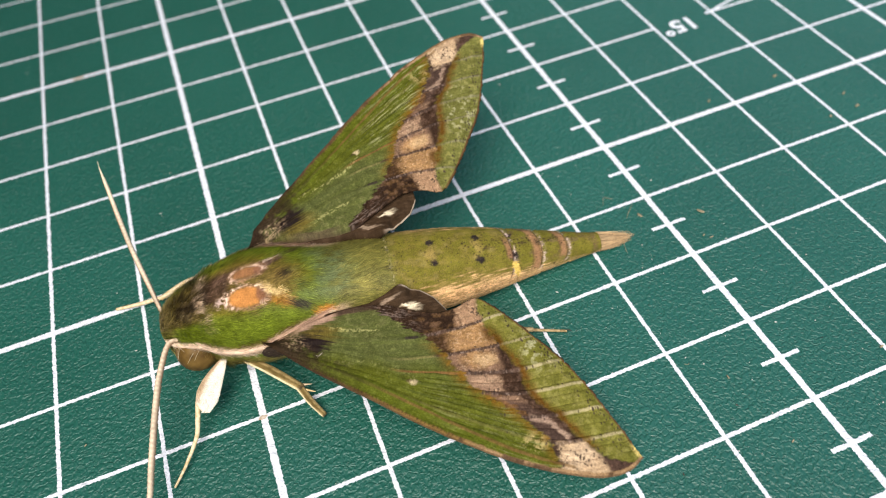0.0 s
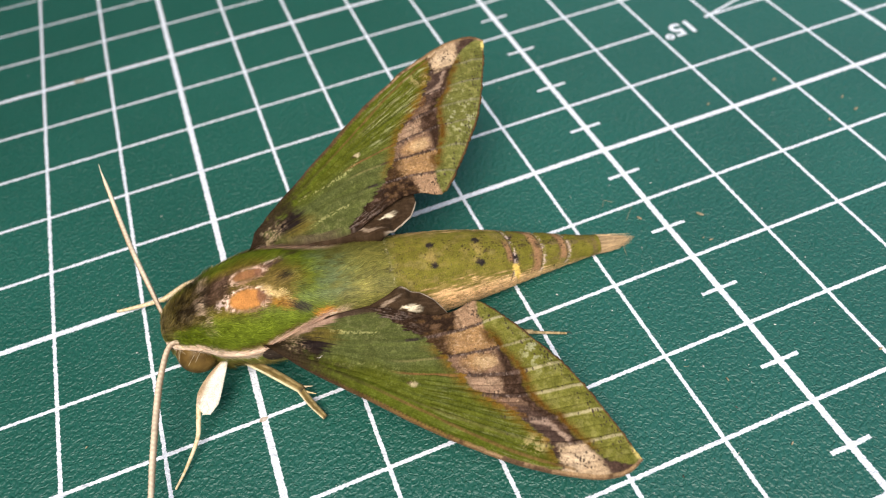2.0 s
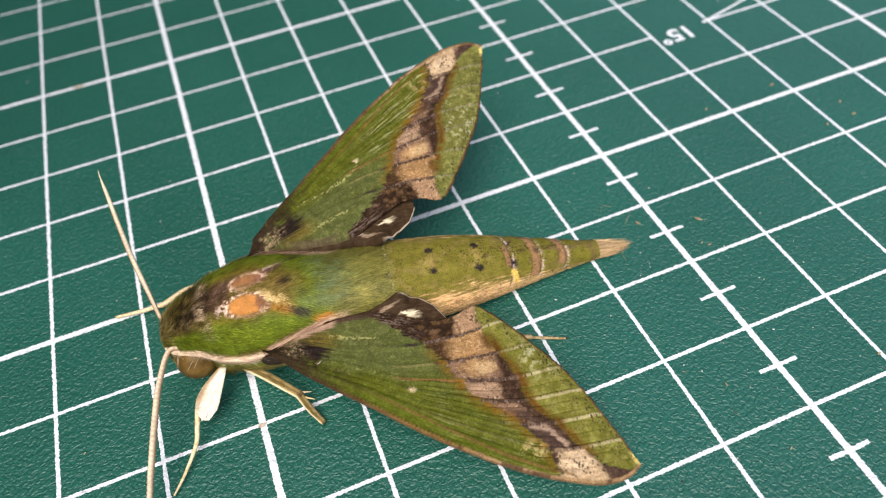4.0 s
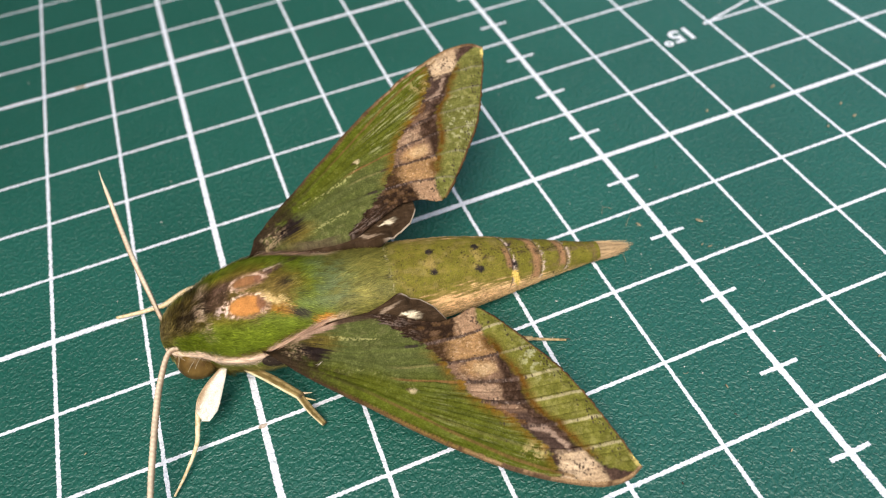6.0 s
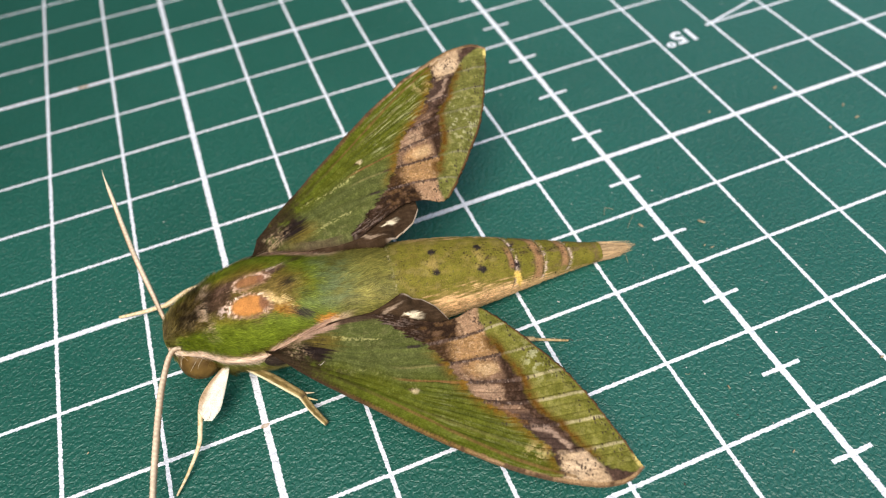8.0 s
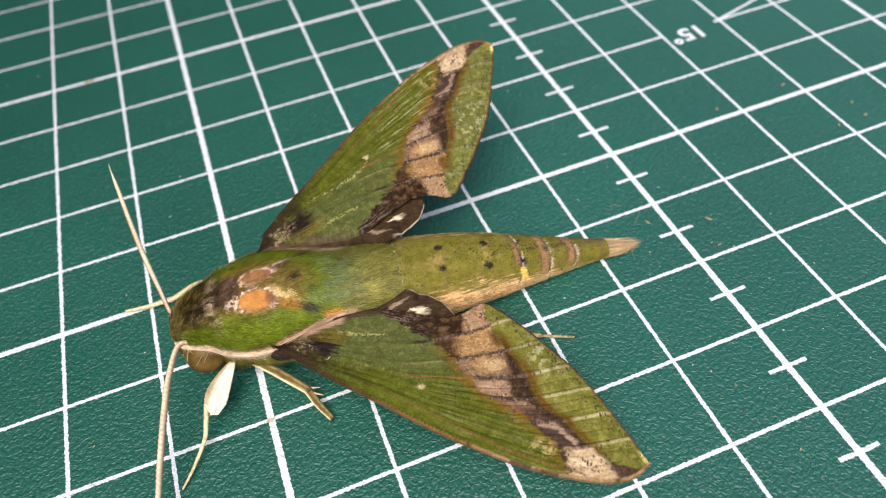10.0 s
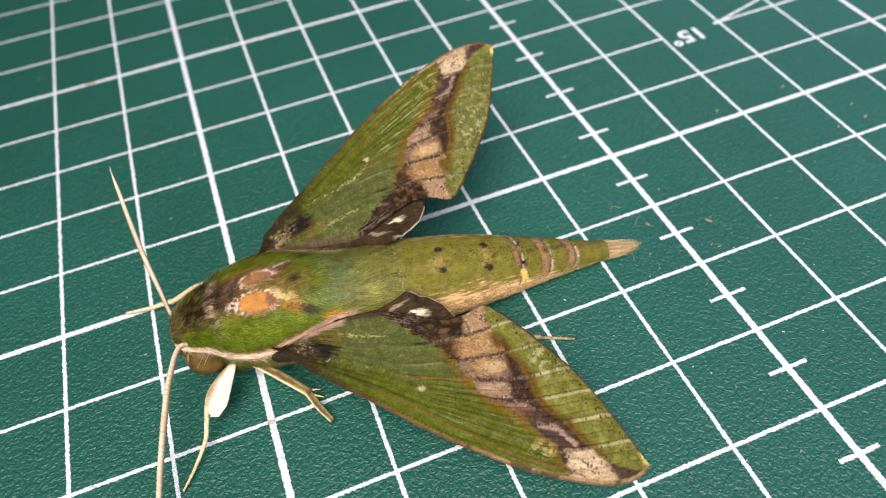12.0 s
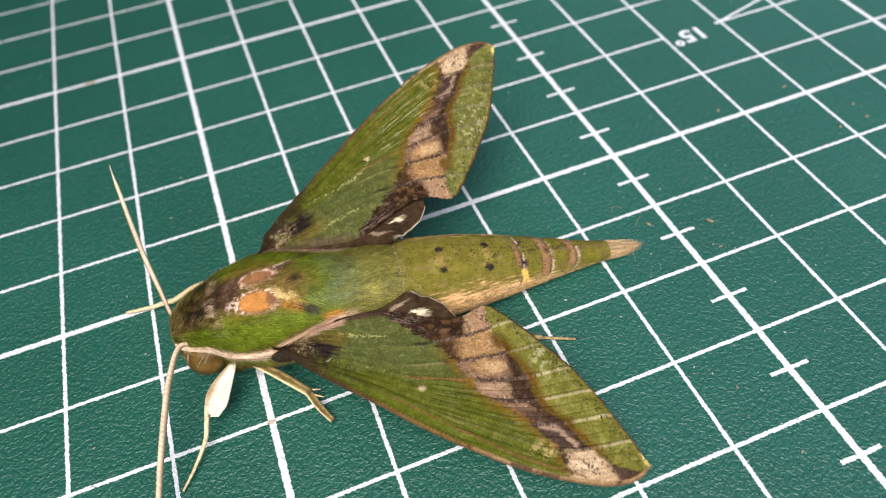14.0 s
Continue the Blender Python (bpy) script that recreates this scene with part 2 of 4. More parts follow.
def strip(p, q, width, z, seed):
    """A printed line from p to q whose edges waver over the grain of the vinyl."""
    p, q = np.array(p, float), np.array(q, float)
    length = np.linalg.norm(q - p)
    way = (q - p) / length
    side = np.array([-way[1], way[0]])
    s, at = [0.0], 0.0
    while at < length:
        x, y = p + way * at
        near = NEAR[0] < x < NEAR[1] and NEAR[2] < y < NEAR[3]
        at = min(at + (0.00007 if near else 0.004), length)
        s.append(at)
    s = np.array(s)
    left = width / 2 + (grain(s * 8200, 0.0, 0, seed) - 0.5) * 0.10 * MM + (grain(s * 2500, 0.0, 0, seed + 5) - 0.5) * 0.05 * MM
    right = width / 2 + (grain(s * 8200, 0.0, 0, seed + 50) - 0.5) * 0.10 * MM + (grain(s * 2500, 0.0, 0, seed + 55) - 0.5) * 0.05 * MM
    mid = p + way * s[:, None]
    a, b = mid + side * left[:, None], mid - side * right[:, None]
    n = len(s)
    verts = np.zeros((n, 2, 3))
    verts[:, 0, :2], verts[:, 1, :2], verts[..., 2] = a, b, z
    return mesh("line", verts.reshape(-1, 3), [(2 * i, 2 * i + 1, 2 * i + 3, 2 * i + 2) for i in range(n - 1)], False)


X0, X1, Y0, Y1 = -0.10, 0.24, -0.11, 0.19
for i in range(-10, 25):
    part("grid_line", strip((i * 0.01, Y0), (i * 0.01, Y1), BOLD if i % 5 == 0 else THIN, 0.02 * MM, 100 + i), INK, mat)
for j in range(-11, 20):
    w, y = BOLD if j % 5 == 0 else THIN, j * 0.01
    if j == 2:      # broken for the angle mark
        part("grid_line", strip((X0, y), (0.0702, y), w, 0.03 * MM, 300 + j), INK, mat)
        part("grid_line", strip((0.0790, y), (X1, y), w, 0.03 * MM, 350 + j), INK, mat)
    else:
        part("grid_line", strip((X0, y), (X1, y), w, 0.03 * MM, 300 + j), INK, mat)
for j in range(-10, 19):
    y = j * 0.01 + 0.005
    part("tick_mark", strip((0.0478, y), (0.0522, y), 0.43 * MM, 0.04 * MM, 500 + j), INK, mat)
part("angle_line", strip((0.0790, 0.0198), (0.0790 + 0.12 * math.cos(radians(15)), 0.0198 + 0.12 * math.sin(radians(15))), THIN, 0.05 * MM, 800), INK, mat)
text = bpy.data.curves.new("angle_label", "FONT")
text.body, text.size, text.align_x, text.align_y, text.offset = "15°", 0.0043, "CENTER", "CENTER", 0.00013
label = new("angle_label", text)
label.data.materials.append(INK)
label.parent, label.matrix_basis = mat, pose(0.0736, 0.0190, 0.00006, 0, 0, 180)



def stain(x, y, rx, ry, seed):
    """A dried brown smear on the ink."""
    k = np.linspace(0, 2 * math.pi, 24, endpoint=False)
    w = 0.75 + 0.5 * grain(np.cos(k) * 2, np.sin(k) * 2, 0, seed)
    pts = np.stack([x + rx * w * np.cos(k), y + ry * w * np.sin(k), 0 * k + 0.06], 1)
    part("stain", mesh("stain", pts * MM, [tuple(range(24))], False), SMEAR, mat, "dried brown smear")


stain(-14.5, 50.0, 0.9, 0.35, 3)
stain(-0.1, -20.1, 0.45, 0.25, 4)

# ---- the moth ----
MOTH = pose(-0.001226, -0.009335, 0.002, 13.88, 0, -7.48)
moth = tagged(new("moth"), "olive green hawk moth with brown banded wings, resting on the mat", "moth")
moth.matrix_basis = MOTH
INV = np.array(MOTH.inverted())


def to_moth(points):
    """Millimetres over the mat into millimetres of the moth's own space."""
    p = np.asarray(points, float) * MM
    return (p @ INV[:3, :3].T + INV[:3, 3]) / MM


# its length runs along +x from head to tail; half widths, back and belly at stations along it
STATION = [-5.6, -5, -3.5, -1.5, 1, 4, 7, 10, 15, 20, 25, 30, 35, 40, 42.3]
HALF = [0.8, 2.0, 3.2, 4.0, 5.0, 5.7, 5.7, 5.4, 5.1, 4.8, 4.3, 3.45, 2.4, 1.45, 1.1]
BACK = [4.2, 5.6, 6.9, 8.0, 9.0, 9.6, 9.2, 8.3, 7.5, 6.95, 6.1, 4.7, 2.9, 0.9, 0.2]
BELLY = [1.8, 0.2, -0.8, -1.5, -1.7, -1.8, -1.7, -1.6, -1.8, -1.8, -1.8, -1.85, -1.85, -1.9, -2.0]
CURVE = spline(np.stack([STATION, HALF, BACK, BELLY], 1), 900)
RINGS = [18.3, 23.4, 28.2, 31.7, 34.8, 38.1]


def section(a):
    w, t, b = (np.interp(a, CURVE[:, 0], CURVE[:, k]) for k in (1, 2, 3))
    groove = sum((0.4 if r < 30 else 1.0) * np.exp(-((a - r) / 0.18) ** 2) for r in RINGS)
    w, t = w - 0.10 * groove, t - 0.10 * groove
    return w, (t + b) / 2, (t - b) / 2


def on_body(a, phi, lift=0.0):
    """A point of the skin: a along, phi round from the back in radians, positive to the far wing."""
    w, c, h = section(a)
    return np.stack([a + 0 * phi, (w + lift) * np.sin(phi), c + (h + lift) * np.cos(phi)], -1)


def spot(a, b, a0, b0, ra, rb, turn=0.0, soft=0.35):
    c, s = math.cos(radians(turn)), math.sin(radians(turn))
    x, y = (a - a0) * c + (b - b0) * s, -(a - a0) * s + (b - b0) * c
    return 1 - step(1 - soft, 1 + soft, np.hypot(x / ra, y / rb))


speck_rng = np.random.default_rng(31)
SPECKS = [(speck_rng.uniform(18.5, 41), speck_rng.normal(0, 26), speck_rng.uniform(0.03, 0.075)) for k in range(150)]
SPECKS += [(speck_rng.uniform(25, 39), speck_rng.normal(4, 7), speck_rng.uniform(0.04, 0.09)) for k in range(80)]


def body_pigment(a, phi):
    w = section(a)[0]
    b = w * np.sin(phi)
    deg = np.degrees(np.abs(phi))
    wob = (cloudy(a * 1.1, b * 1.6, phi, 3) - 0.5)
    streak = 0.5 * (cloudy(a * 0.9, phi * 14, 0, 9) + cloudy(a * 1.6, phi * 42, 0, 19)) - 0.5
    fine = cloudy(a * 5, phi * 30, 0, 11) - 0.5
    col = np.zeros(np.shape(a) + (3,)) + np.array((0.146, 0.178, 0.010))
    col = blend(col, step(9, 13, a + 3 * wob), (0.152, 0.154, 0.036))
    col = blend(col, step(17.5, 20, a) * 0.9, (0.156, 0.147, 0.020))
    col = blend(col, step(-0.1, 0.25, wob + 0.3 * streak) * step(17, 20, a) * 0.3, (0.25, 0.165, 0.050))
    col = blend(col, step(0.05, 0.18, fine + 0.3 * wob) * step(18, 20, a) * 0.22, (0.080, 0.074, 0.014))
    col = blend(col, step(0.05, 0.35, wob) * 0.4 * step(9, 14, a), (0.25, 0.23, 0.08))
    col = blend(col, step(-0.06, -0.20, fine - 0.4 * wob) * step(18, 20, a) * 0.24, (0.26, 0.225, 0.06))
    # thorax: brown saddle, bare orange shields ringed white, dark lilac marks before them
    col = blend(col, spot(a + 1.5 * wob, np.abs(b) + wob, 4.2, 0.2, 5.0, 2.5, 0, 0.35) * 0.88, (0.135, 0.092, 0.026))
    col = blend(col, spot(a + wob, b + wob, 5.5, 0.3, 2.6, 0.8, 0, 0.6) * 0.5, (0.16, 0.125, 0.034))
    dusk = spot(a + 1.6 * wob, b + 1.2 * wob, 1.1, 0.1, 1.9, 1.5, 12, 0.45)
    col = blend(col, dusk * 0.9, (0.056, 0.033, 0.022))
    col = blend(col, dusk * step(0.05, 0.25, fine + 0.7 * streak) * 0.35, (0.16, 0.105, 0.078))
    col = blend(col, spot(a + wob, b + wob, 2.6, 1.1, 1.3, 0.5, 12, 0.5) * 0.7, (0.11, 0.068, 0.048))
    for sgn in (-1, 1):
        bb = b * sgn
        a0, b0, ra, rb, lean = (4.3, 1.45, 1.65, 0.92, 2) if sgn < 0 else (4.65, 1.1, 1.35, 0.58, 10)
        if sgn > 0:
            col = blend(col, spot(a + 0.6 * fine, bb + 0.4 * fine, 6.5, 1.75, 1.5, 0.34, 22, 0.4) * 0.9, (0.10, 0.060, 0.050))
            col = blend(col, spot(a + 0.6 * fine, bb + 0.4 * fine, 6.6, 2.25, 1.4, 0.16, 22, 0.5) * step(-0.1, 0.1, fine) * 0.85, (0.62, 0.48, 0.40))
        ring = spot(a + 0.9 * fine, bb + 0.7 * fine, a0, b0, ra + 0.55, rb + 0.32, lean, 0.12) * (1 - spot(a, bb, a0, b0, ra, rb, lean, 0.08))
        col = blend(col, ring * 0.8, (0.30, 0.185, 0.105))
        col = blend(col, ring * step(-0.04, 0.12, fine + 0.5 * wob) * step(0.2, 1.3, np.abs(a - a0) + 0.4 * sgn * np.sign(bb - b0)) * (0.9 if sgn < 0 else 0.6), (0.74, 0.58, 0.45))
        col = blend(col, spot(a + 0.5 * fine, bb + 0.3 * fine, a0, b0, ra, rb, lean, 0.16), (0.47, 0.215, 0.060) if sgn < 0 else (0.29, 0.145, 0.062))
        col = blend(col, spot(a, bb, a0 + ra * 0.85, b0, 0.42, rb * 0.8, lean, 0.4) * 0.8, (0.20, 0.10, 0.06))
    col = blend(col, spot(a + 0.8 * fine, b + 0.6 * fine, 1.9, -1.3, 0.75, 0.42, 0, 0.6) * step(0.02, 0.16, fine + 0.4 * wob) * 0.65, (0.62, 0.50, 0.44))
    # straw hairs and dark tufts behind the shields
    col = blend(col, spot(a + 1.4 * streak, b + 0.8 * fine, 6.8, -1.2, 1.3, 0.36, -38, 0.5) * 0.92, (0.62, 0.47, 0.20))
    col = blend(col, spot(a + fine, b + 0.6 * fine, 7.4, -2.3, 1.0, 0.42, -10, 0.6) * 0.85, (0.34, 0.16, 0.026))
    col = blend(col, spot(a + 0.6 * fine, b + 0.4 * fine, 8.75, -2.6, 1.0, 0.44, -8, 0.4) * 0.95, (0.026, 0.017, 0.015))
    col = blend(col, spot(a + fine, b + fine, 7.9, 0.3, 1.1, 0.7, 10, 0.6) * 0.45, (0.25, 0.18, 0.05))
    col = blend(col, spot(a + 0.5 * fine, b + 0.4 * fine, 7.9, 0.25, 0.6, 0.5, 20, 0.5) * 0.95, (0.028, 0.018, 0.014))
    col = blend(col, spot(a + 0.5 * fine, b + 0.4 * fine, 8.7, 3.4, 0.7, 0.3, 30, 0.5) * 0.8, (0.040, 0.026, 0.020))
    col = blend(col, spot(a + 0.8 * fine, b + 0.3 * fine, 10.9, -3.55, 1.1, 0.34, -5, 0.5) * 0.9, (0.50, 0.20, 0.030))
    # blue-green sheen painted into the green, and straw patches, over the waist
    col = blend(col, spot(a + 2 * wob, b + wob, 11.8, 0.5, 3.0, 3.2, 0, 0.6) * step(-0.15, 0.15, streak + wob) * 0.5, (0.105, 0.150, 0.055))
    col = blend(col, step(13.0, 15.5, a + 4 * wob) * step(19, 17, a) * step(-0.05, 0.2, streak + 0.8 * wob) * 0.55, (0.24, 0.225, 0.050))
    # paired dark dots down the abdomen
    for at, off, r in ((18.1, 1.44, 0.28), (18.2, -0.85, 0.30), (22.9, 1.14, 0.44), (22.9, -1.2, 0.42), (27.85, 1.1, 0.48), (27.75, -1.48, 0.50), (31.5, 1.0, 0.42), (31.5, -1.33, 0.62)):
        col = blend(col, spot(a + 0.5 * fine, b + 0.5 * fine, at, off, r, r * 0.8, 0, 0.35), (0.024, 0.020, 0.018))
    for at, wide in ((22.9, 0.75), (27.7, 0.85)):
        col = blend(col, spot(a + 1.2 * wob + 0.6 * fine, b + wob, at, -0.1, 0.5, wide, 0, 0.6) * 0.5, (0.40, 0.30, 0.10))
    # head: brown grizzled crest, olive towards the face, fresh green cheeks, a pale broken collar
    tuft = cloudy(a * 1.6, phi * 9, 0, 17) - 0.5
    crest = step(0.2, -1.2, a + 1.5 * wob) * step(36, 24, deg)
    col = blend(col, crest * 0.75, (0.125, 0.082, 0.026))
    col = blend(col, step(-3.2, -4.4, a + wob) * step(60, 35, deg) * 0.6, (0.175, 0.145, 0.055))
    col = blend(col, step(0.02, -0.13, tuft) * step(0.6, -0.6, a) * step(-4.4, -3.2, a) * step(34, 20, deg) * 0.8, (0.030, 0.021, 0.012))
    col = blend(col, spot(a + wob, b + wob, -2.2, -0.6, 1.3, 1.1, 0, 0.5) * 0.85, (0.022, 0.015, 0.010))
    col = blend(col, spot(a + fine, b + wob, -1.6, 2.4, 1.4, 0.8, -20, 0.5) * 0.8, (0.030, 0.022, 0.013))
    col = blend(col, step(0.05, 0.2, tuft) * crest * 0.35, (0.26, 0.20, 0.10))
    collar = np.exp(-((a + 0.75 - 0.22 * np.abs(b)) / 0.42) ** 2) * step(3.0, 2.0, np.abs(b + 0.4))
    col = blend(col, collar * step(-0.10, 0.10, streak + fine) * 0.9, (0.48, 0.37, 0.26))
    # pale line along the flank, over the eye and under the wing root
    line = np.interp(a, [-4.6, -3.7, -1.3, 0.4, 3.0, 5.0, 6.5, 8.5, 10.7, 14], [58, 60, 63, 72, 73, 69, 62, 56, 48, 46])
    col = blend(col, np.exp(-((deg - line - 5 * wob) / 6.0) ** 4) * step(14, 11, a) * 0.95, (0.74, 0.56, 0.40))
    col = blend(col, np.exp(-((deg - line + 8) / 2.2) ** 2) * step(-1, 2, a) * step(10, 7, a) * 0.7, (0.085, 0.045, 0.018))
    col = blend(col, step(line + 8, line + 16, deg) * step(10, 4, a) * 0.8, (0.28, 0.23, 0.07))
    # straw underside, tan along its edge
    comb = cloudy(a * 0.6, phi * 45, 0, 29) - 0.5
    edge = np.interp(a, [10, 17, 22, 28, 31, 34, 38, 42], [80, 66, 56, 58, 66, 72, 90, 105])
    col = blend(col, step(edge - 24, edge - 2, deg + 30 * streak + 30 * comb) * step(17, 20, a) * 0.6, (0.32, 0.23, 0.085))
    col = blend(col, step(edge - 10, edge + 12, deg + 30 * streak + 50 * comb) * step(11, 15, a), (0.90, 0.59, 0.29))
    col = blend(col, step(edge, edge + 12, deg) * step(0.0, 0.16, streak + 0.8 * fine) * step(11, 15, a) * 0.75, (0.22, 0.13, 0.05))
    col = blend(col, step(edge, edge + 12, deg) * step(0.02, 0.18, comb) * step(11, 15, a) * 0.6, (0.36, 0.21, 0.08))
    # the last rings: copper crescents with a pale speckled hind rim
    turned = np.degrees(phi)
    for at, wd, low in ((31.5, 0.30, 16), (35.0, 0.52, 62), (38.2, 0.46, 48)):
        rim = at - 0.0002 * (np.clip(turned, -90, 70) + 15) ** 2
        col = blend(col, np.exp(-((a - rim + wd + 0.12 + 0.3 * wob) / wd) ** 4) * step(low + 14, low - 6, np.abs(turned + 8) + 30 * wob) * 0.92, (0.31, 0.175, 0.090))
        col = blend(col, np.exp(-((a - rim + 2 * wd + 0.16) / 0.10) ** 2) * step(low + 10, low, np.abs(turned + 8)) * 0.5, (0.10, 0.060, 0.030))
        col = blend(col, np.exp(-((a - rim + 0.08) / 0.09) ** 2) * step(80, 65, deg) * 0.85, (0.060, 0.032, 0.024))
        col = blend(col, np.exp(-((a - rim - 0.14 - 0.35 * fine) / 0.17) ** 2) * step(-0.08, 0.06, fine + wob) * step(85, 70, deg) * 0.9, (0.60, 0.48, 0.40))
    for at, off, ra, rb in ((28.9, -0.25, 0.8, 0.16), (32.6, 0.0, 0.9, 0.22), (35.5, 0.15, 0.75, 0.30), (36.9, 0.55, 0.4, 0.3)):
        col = blend(col, spot(a + fine, b + 0.5 * fine, at, off, ra, rb, 0, 0.6) * step(-0.08, 0.12, fine) * 0.8, (0.060, 0.040, 0.024))
    col = blend(col, np.exp(-((a - 41.5) / 0.28) ** 2) * step(-0.1, 0.15, fine) * 0.8, (0.17, 0.09, 0.085))
    col = blend(col, np.exp(-((a - 18.4 - 0.3 * fine) / 0.12) ** 2) * step(-0.05, 0.1, fine + 0.3 * streak) * 0.85, (0.48, 0.45, 0.28))
    col = blend(col, step(29, 33, a) * step(0.05, 0.22, wob) * step(60, 40, deg) * 0.5, (0.10, 0.07, 0.04))
    col = blend(col, step(0.22, 0.3, fine) * step(18, 19, a) * 0.6, (0.06, 0.05, 0.03))
    for a0, d0, r0 in SPECKS:
        b0 = np.radians(d0) * w
        near = (np.abs(a - a0) < 0.4) & (np.abs(b - b0 * 0.9) < 0.5)
        if np.any(near):
            col[near] = blend(col[near], spot(a[near], b[near], a0, np.sin(np.radians(d0)) * w[near], r0 * 1.5, r0, 0, 0.4) * 0.8, (0.035, 0.027, 0.014))
    # one yellow smear
    col = blend(col, spot(a + 0.5 * fine, b + 0.4 * fine, 31.55, -2.4, 0.40, 0.52, 20, 0.25) * step(-0.30, -0.12, fine + 0.5 * wob), (0.74, 0.53, 0.13))
    bald = np.maximum(spot(a, -b, 4.3, 1.45, 1.65, 0.92, 2, 0.1), spot(a, b, 4.65, 1.1, 1.35, 0.58, 10, 0.1))
    green = step(0.0, 0.02, col[..., 1] - col[..., 0]) * step(18, 15, a)
    tint = blend(np.zeros(np.shape(a) + (3,)) + np.array((1.06, 0.99, 0.96)), green, (0.94, 1.0, 1.3))
    return col * tint * (1 + (0.8 * streak + 1.1 * fine) * (0.5 + 0.5 * step(19, 16, a)) * (1 - 0.85 * bald))[..., None]


def loft(name, a0, a1, na, label):
    a = np.linspace(a0, a1, na)
    phi = np.linspace(-math.pi, math.pi, 260, endpoint=False)
    A, P = np.meshgrid(a, phi, indexing="ij")
    pts = on_body(A, P)
    bumps = (cloudy(A * 1.5, P * 3, 0, 21) - 0.5) * 0.25 + (cloudy(A * 4, P * 12, 0, 22) - 0.5) * 0.10
    bumps = bumps * (0.35 + 0.65 * step(16, 9, A))
    pts[..., 1] += bumps * np.sin(P)
    pts[..., 2] += bumps * np.cos(P)
    faces = sheet(na, 260, True)
    faces += [tuple(range(260))[::-1], tuple((na - 1) * 260 + j for j in range(260))]
    return part(name, mesh(name, pts.reshape(-1, 3) * MM, faces, True, body_pigment(A, P).reshape(-1, 3)), BODY, moth, label)


head = loft("head", -5.6, -1.2, 50, "grizzled brown furry head")
thorax = loft("thorax", -1.2, 11.0, 130, "green furry thorax with two orange shields")
abdomen = loft("abdomen", 11.0, 42.3, 460, "tapering olive abdomen with dark paired dots")


def hairs(name, count, a0, a1, long, lift, width, parent, seed, low=100):
    """Fine flat hairs combed towards the tail."""
    rng = np.random.default_rng(seed)
    a = rng.uniform(a0, a1, count)
    phi = np.radians(rng.uniform(-low, low, count))
    root = on_body(a, phi, -0.05)
    across = section(a)[0] * np.sin(phi)
    bare = np.where(phi < 0, np.hypot((a - 4.0) / 2.2, (across + 1.45) / 1.05), np.hypot((a - 4.4) / 1.7, (across - 1.1) / 0.7)) < 1
    out = np.stack([0 * a, np.sin(phi), np.cos(phi)], -1)
    ahead = on_body(a + 0.3, phi) - on_body(a, phi)
    ahead /= np.linalg.norm(ahead, axis=1)[:, None]
    side = np.cross(ahead, out)
    swirl = (cloudy(a * 0.7, phi * 3, 0, seed) - 0.5) * 1.6 + rng.normal(0, 0.22, count)
    rise = np.radians(np.clip(rng.normal(lift, lift * 0.4, count), 2, 80))
    way = ahead * np.cos(swirl)[:, None] + side * np.sin(swirl)[:, None]
    way = way * np.cos(rise)[:, None] + out * np.sin(rise)[:, None]
    size = long * rng.uniform(0.55, 1.25, count) * np.where(bare, 0.02, 1.0) * np.where((a > 0.3) & (a < 7.0) & (np.abs(across) < 2.6), 0.45, 1.0)
    flat = np.cross(way, out)
    flat /= np.linalg.norm(flat, axis=1)[:, None] + 1e-9
    mid = root + way * (size * 0.55)[:, None]
    tip = root + way * size[:, None] - out * (size * 0.22 * np.sin(rise))[:, None]
    wd = width * rng.uniform(0.7, 1.2, count)[:, None]
    verts = np.stack([root - flat * wd, root + flat * wd, mid + flat * wd * 0.8, mid - flat * wd * 0.8, tip], 1)
    faces = []
    for k in range(count):
        f = 5 * k
        faces += [(f, f + 1, f + 2, f + 3), (f + 3, f + 2, f + 4)]
    col = body_pigment(a, phi) * rng.choice([0.6, 0.85, 1.0, 1.2, 1.6], count)[:, None]
    col = np.repeat(col[:, None, :], 5, 1)
    col[:, :2] *= 0.85
    col[:, 4] *= 1.5
    return part(name, mesh(name, verts.reshape(-1, 3) * MM, faces, False, col.reshape(-1, 3)), FUR, parent, "", "stuff")


hairs("fur", 10000, -5.3, 0.4, 0.95, 40, 0.024, head, 1, 125)
hairs("fur", 34000, -0.8, 11.5, 1.0, 18, 0.021, thorax, 2, 110)
hairs("fur", 17000, 9.8, 18.1, 1.0, 12, 0.018, abdomen, 3, 100)
hairs("fur", 12000, 17.5, 41.8, 0.36, 10, 0.016, abdomen, 4, 118)


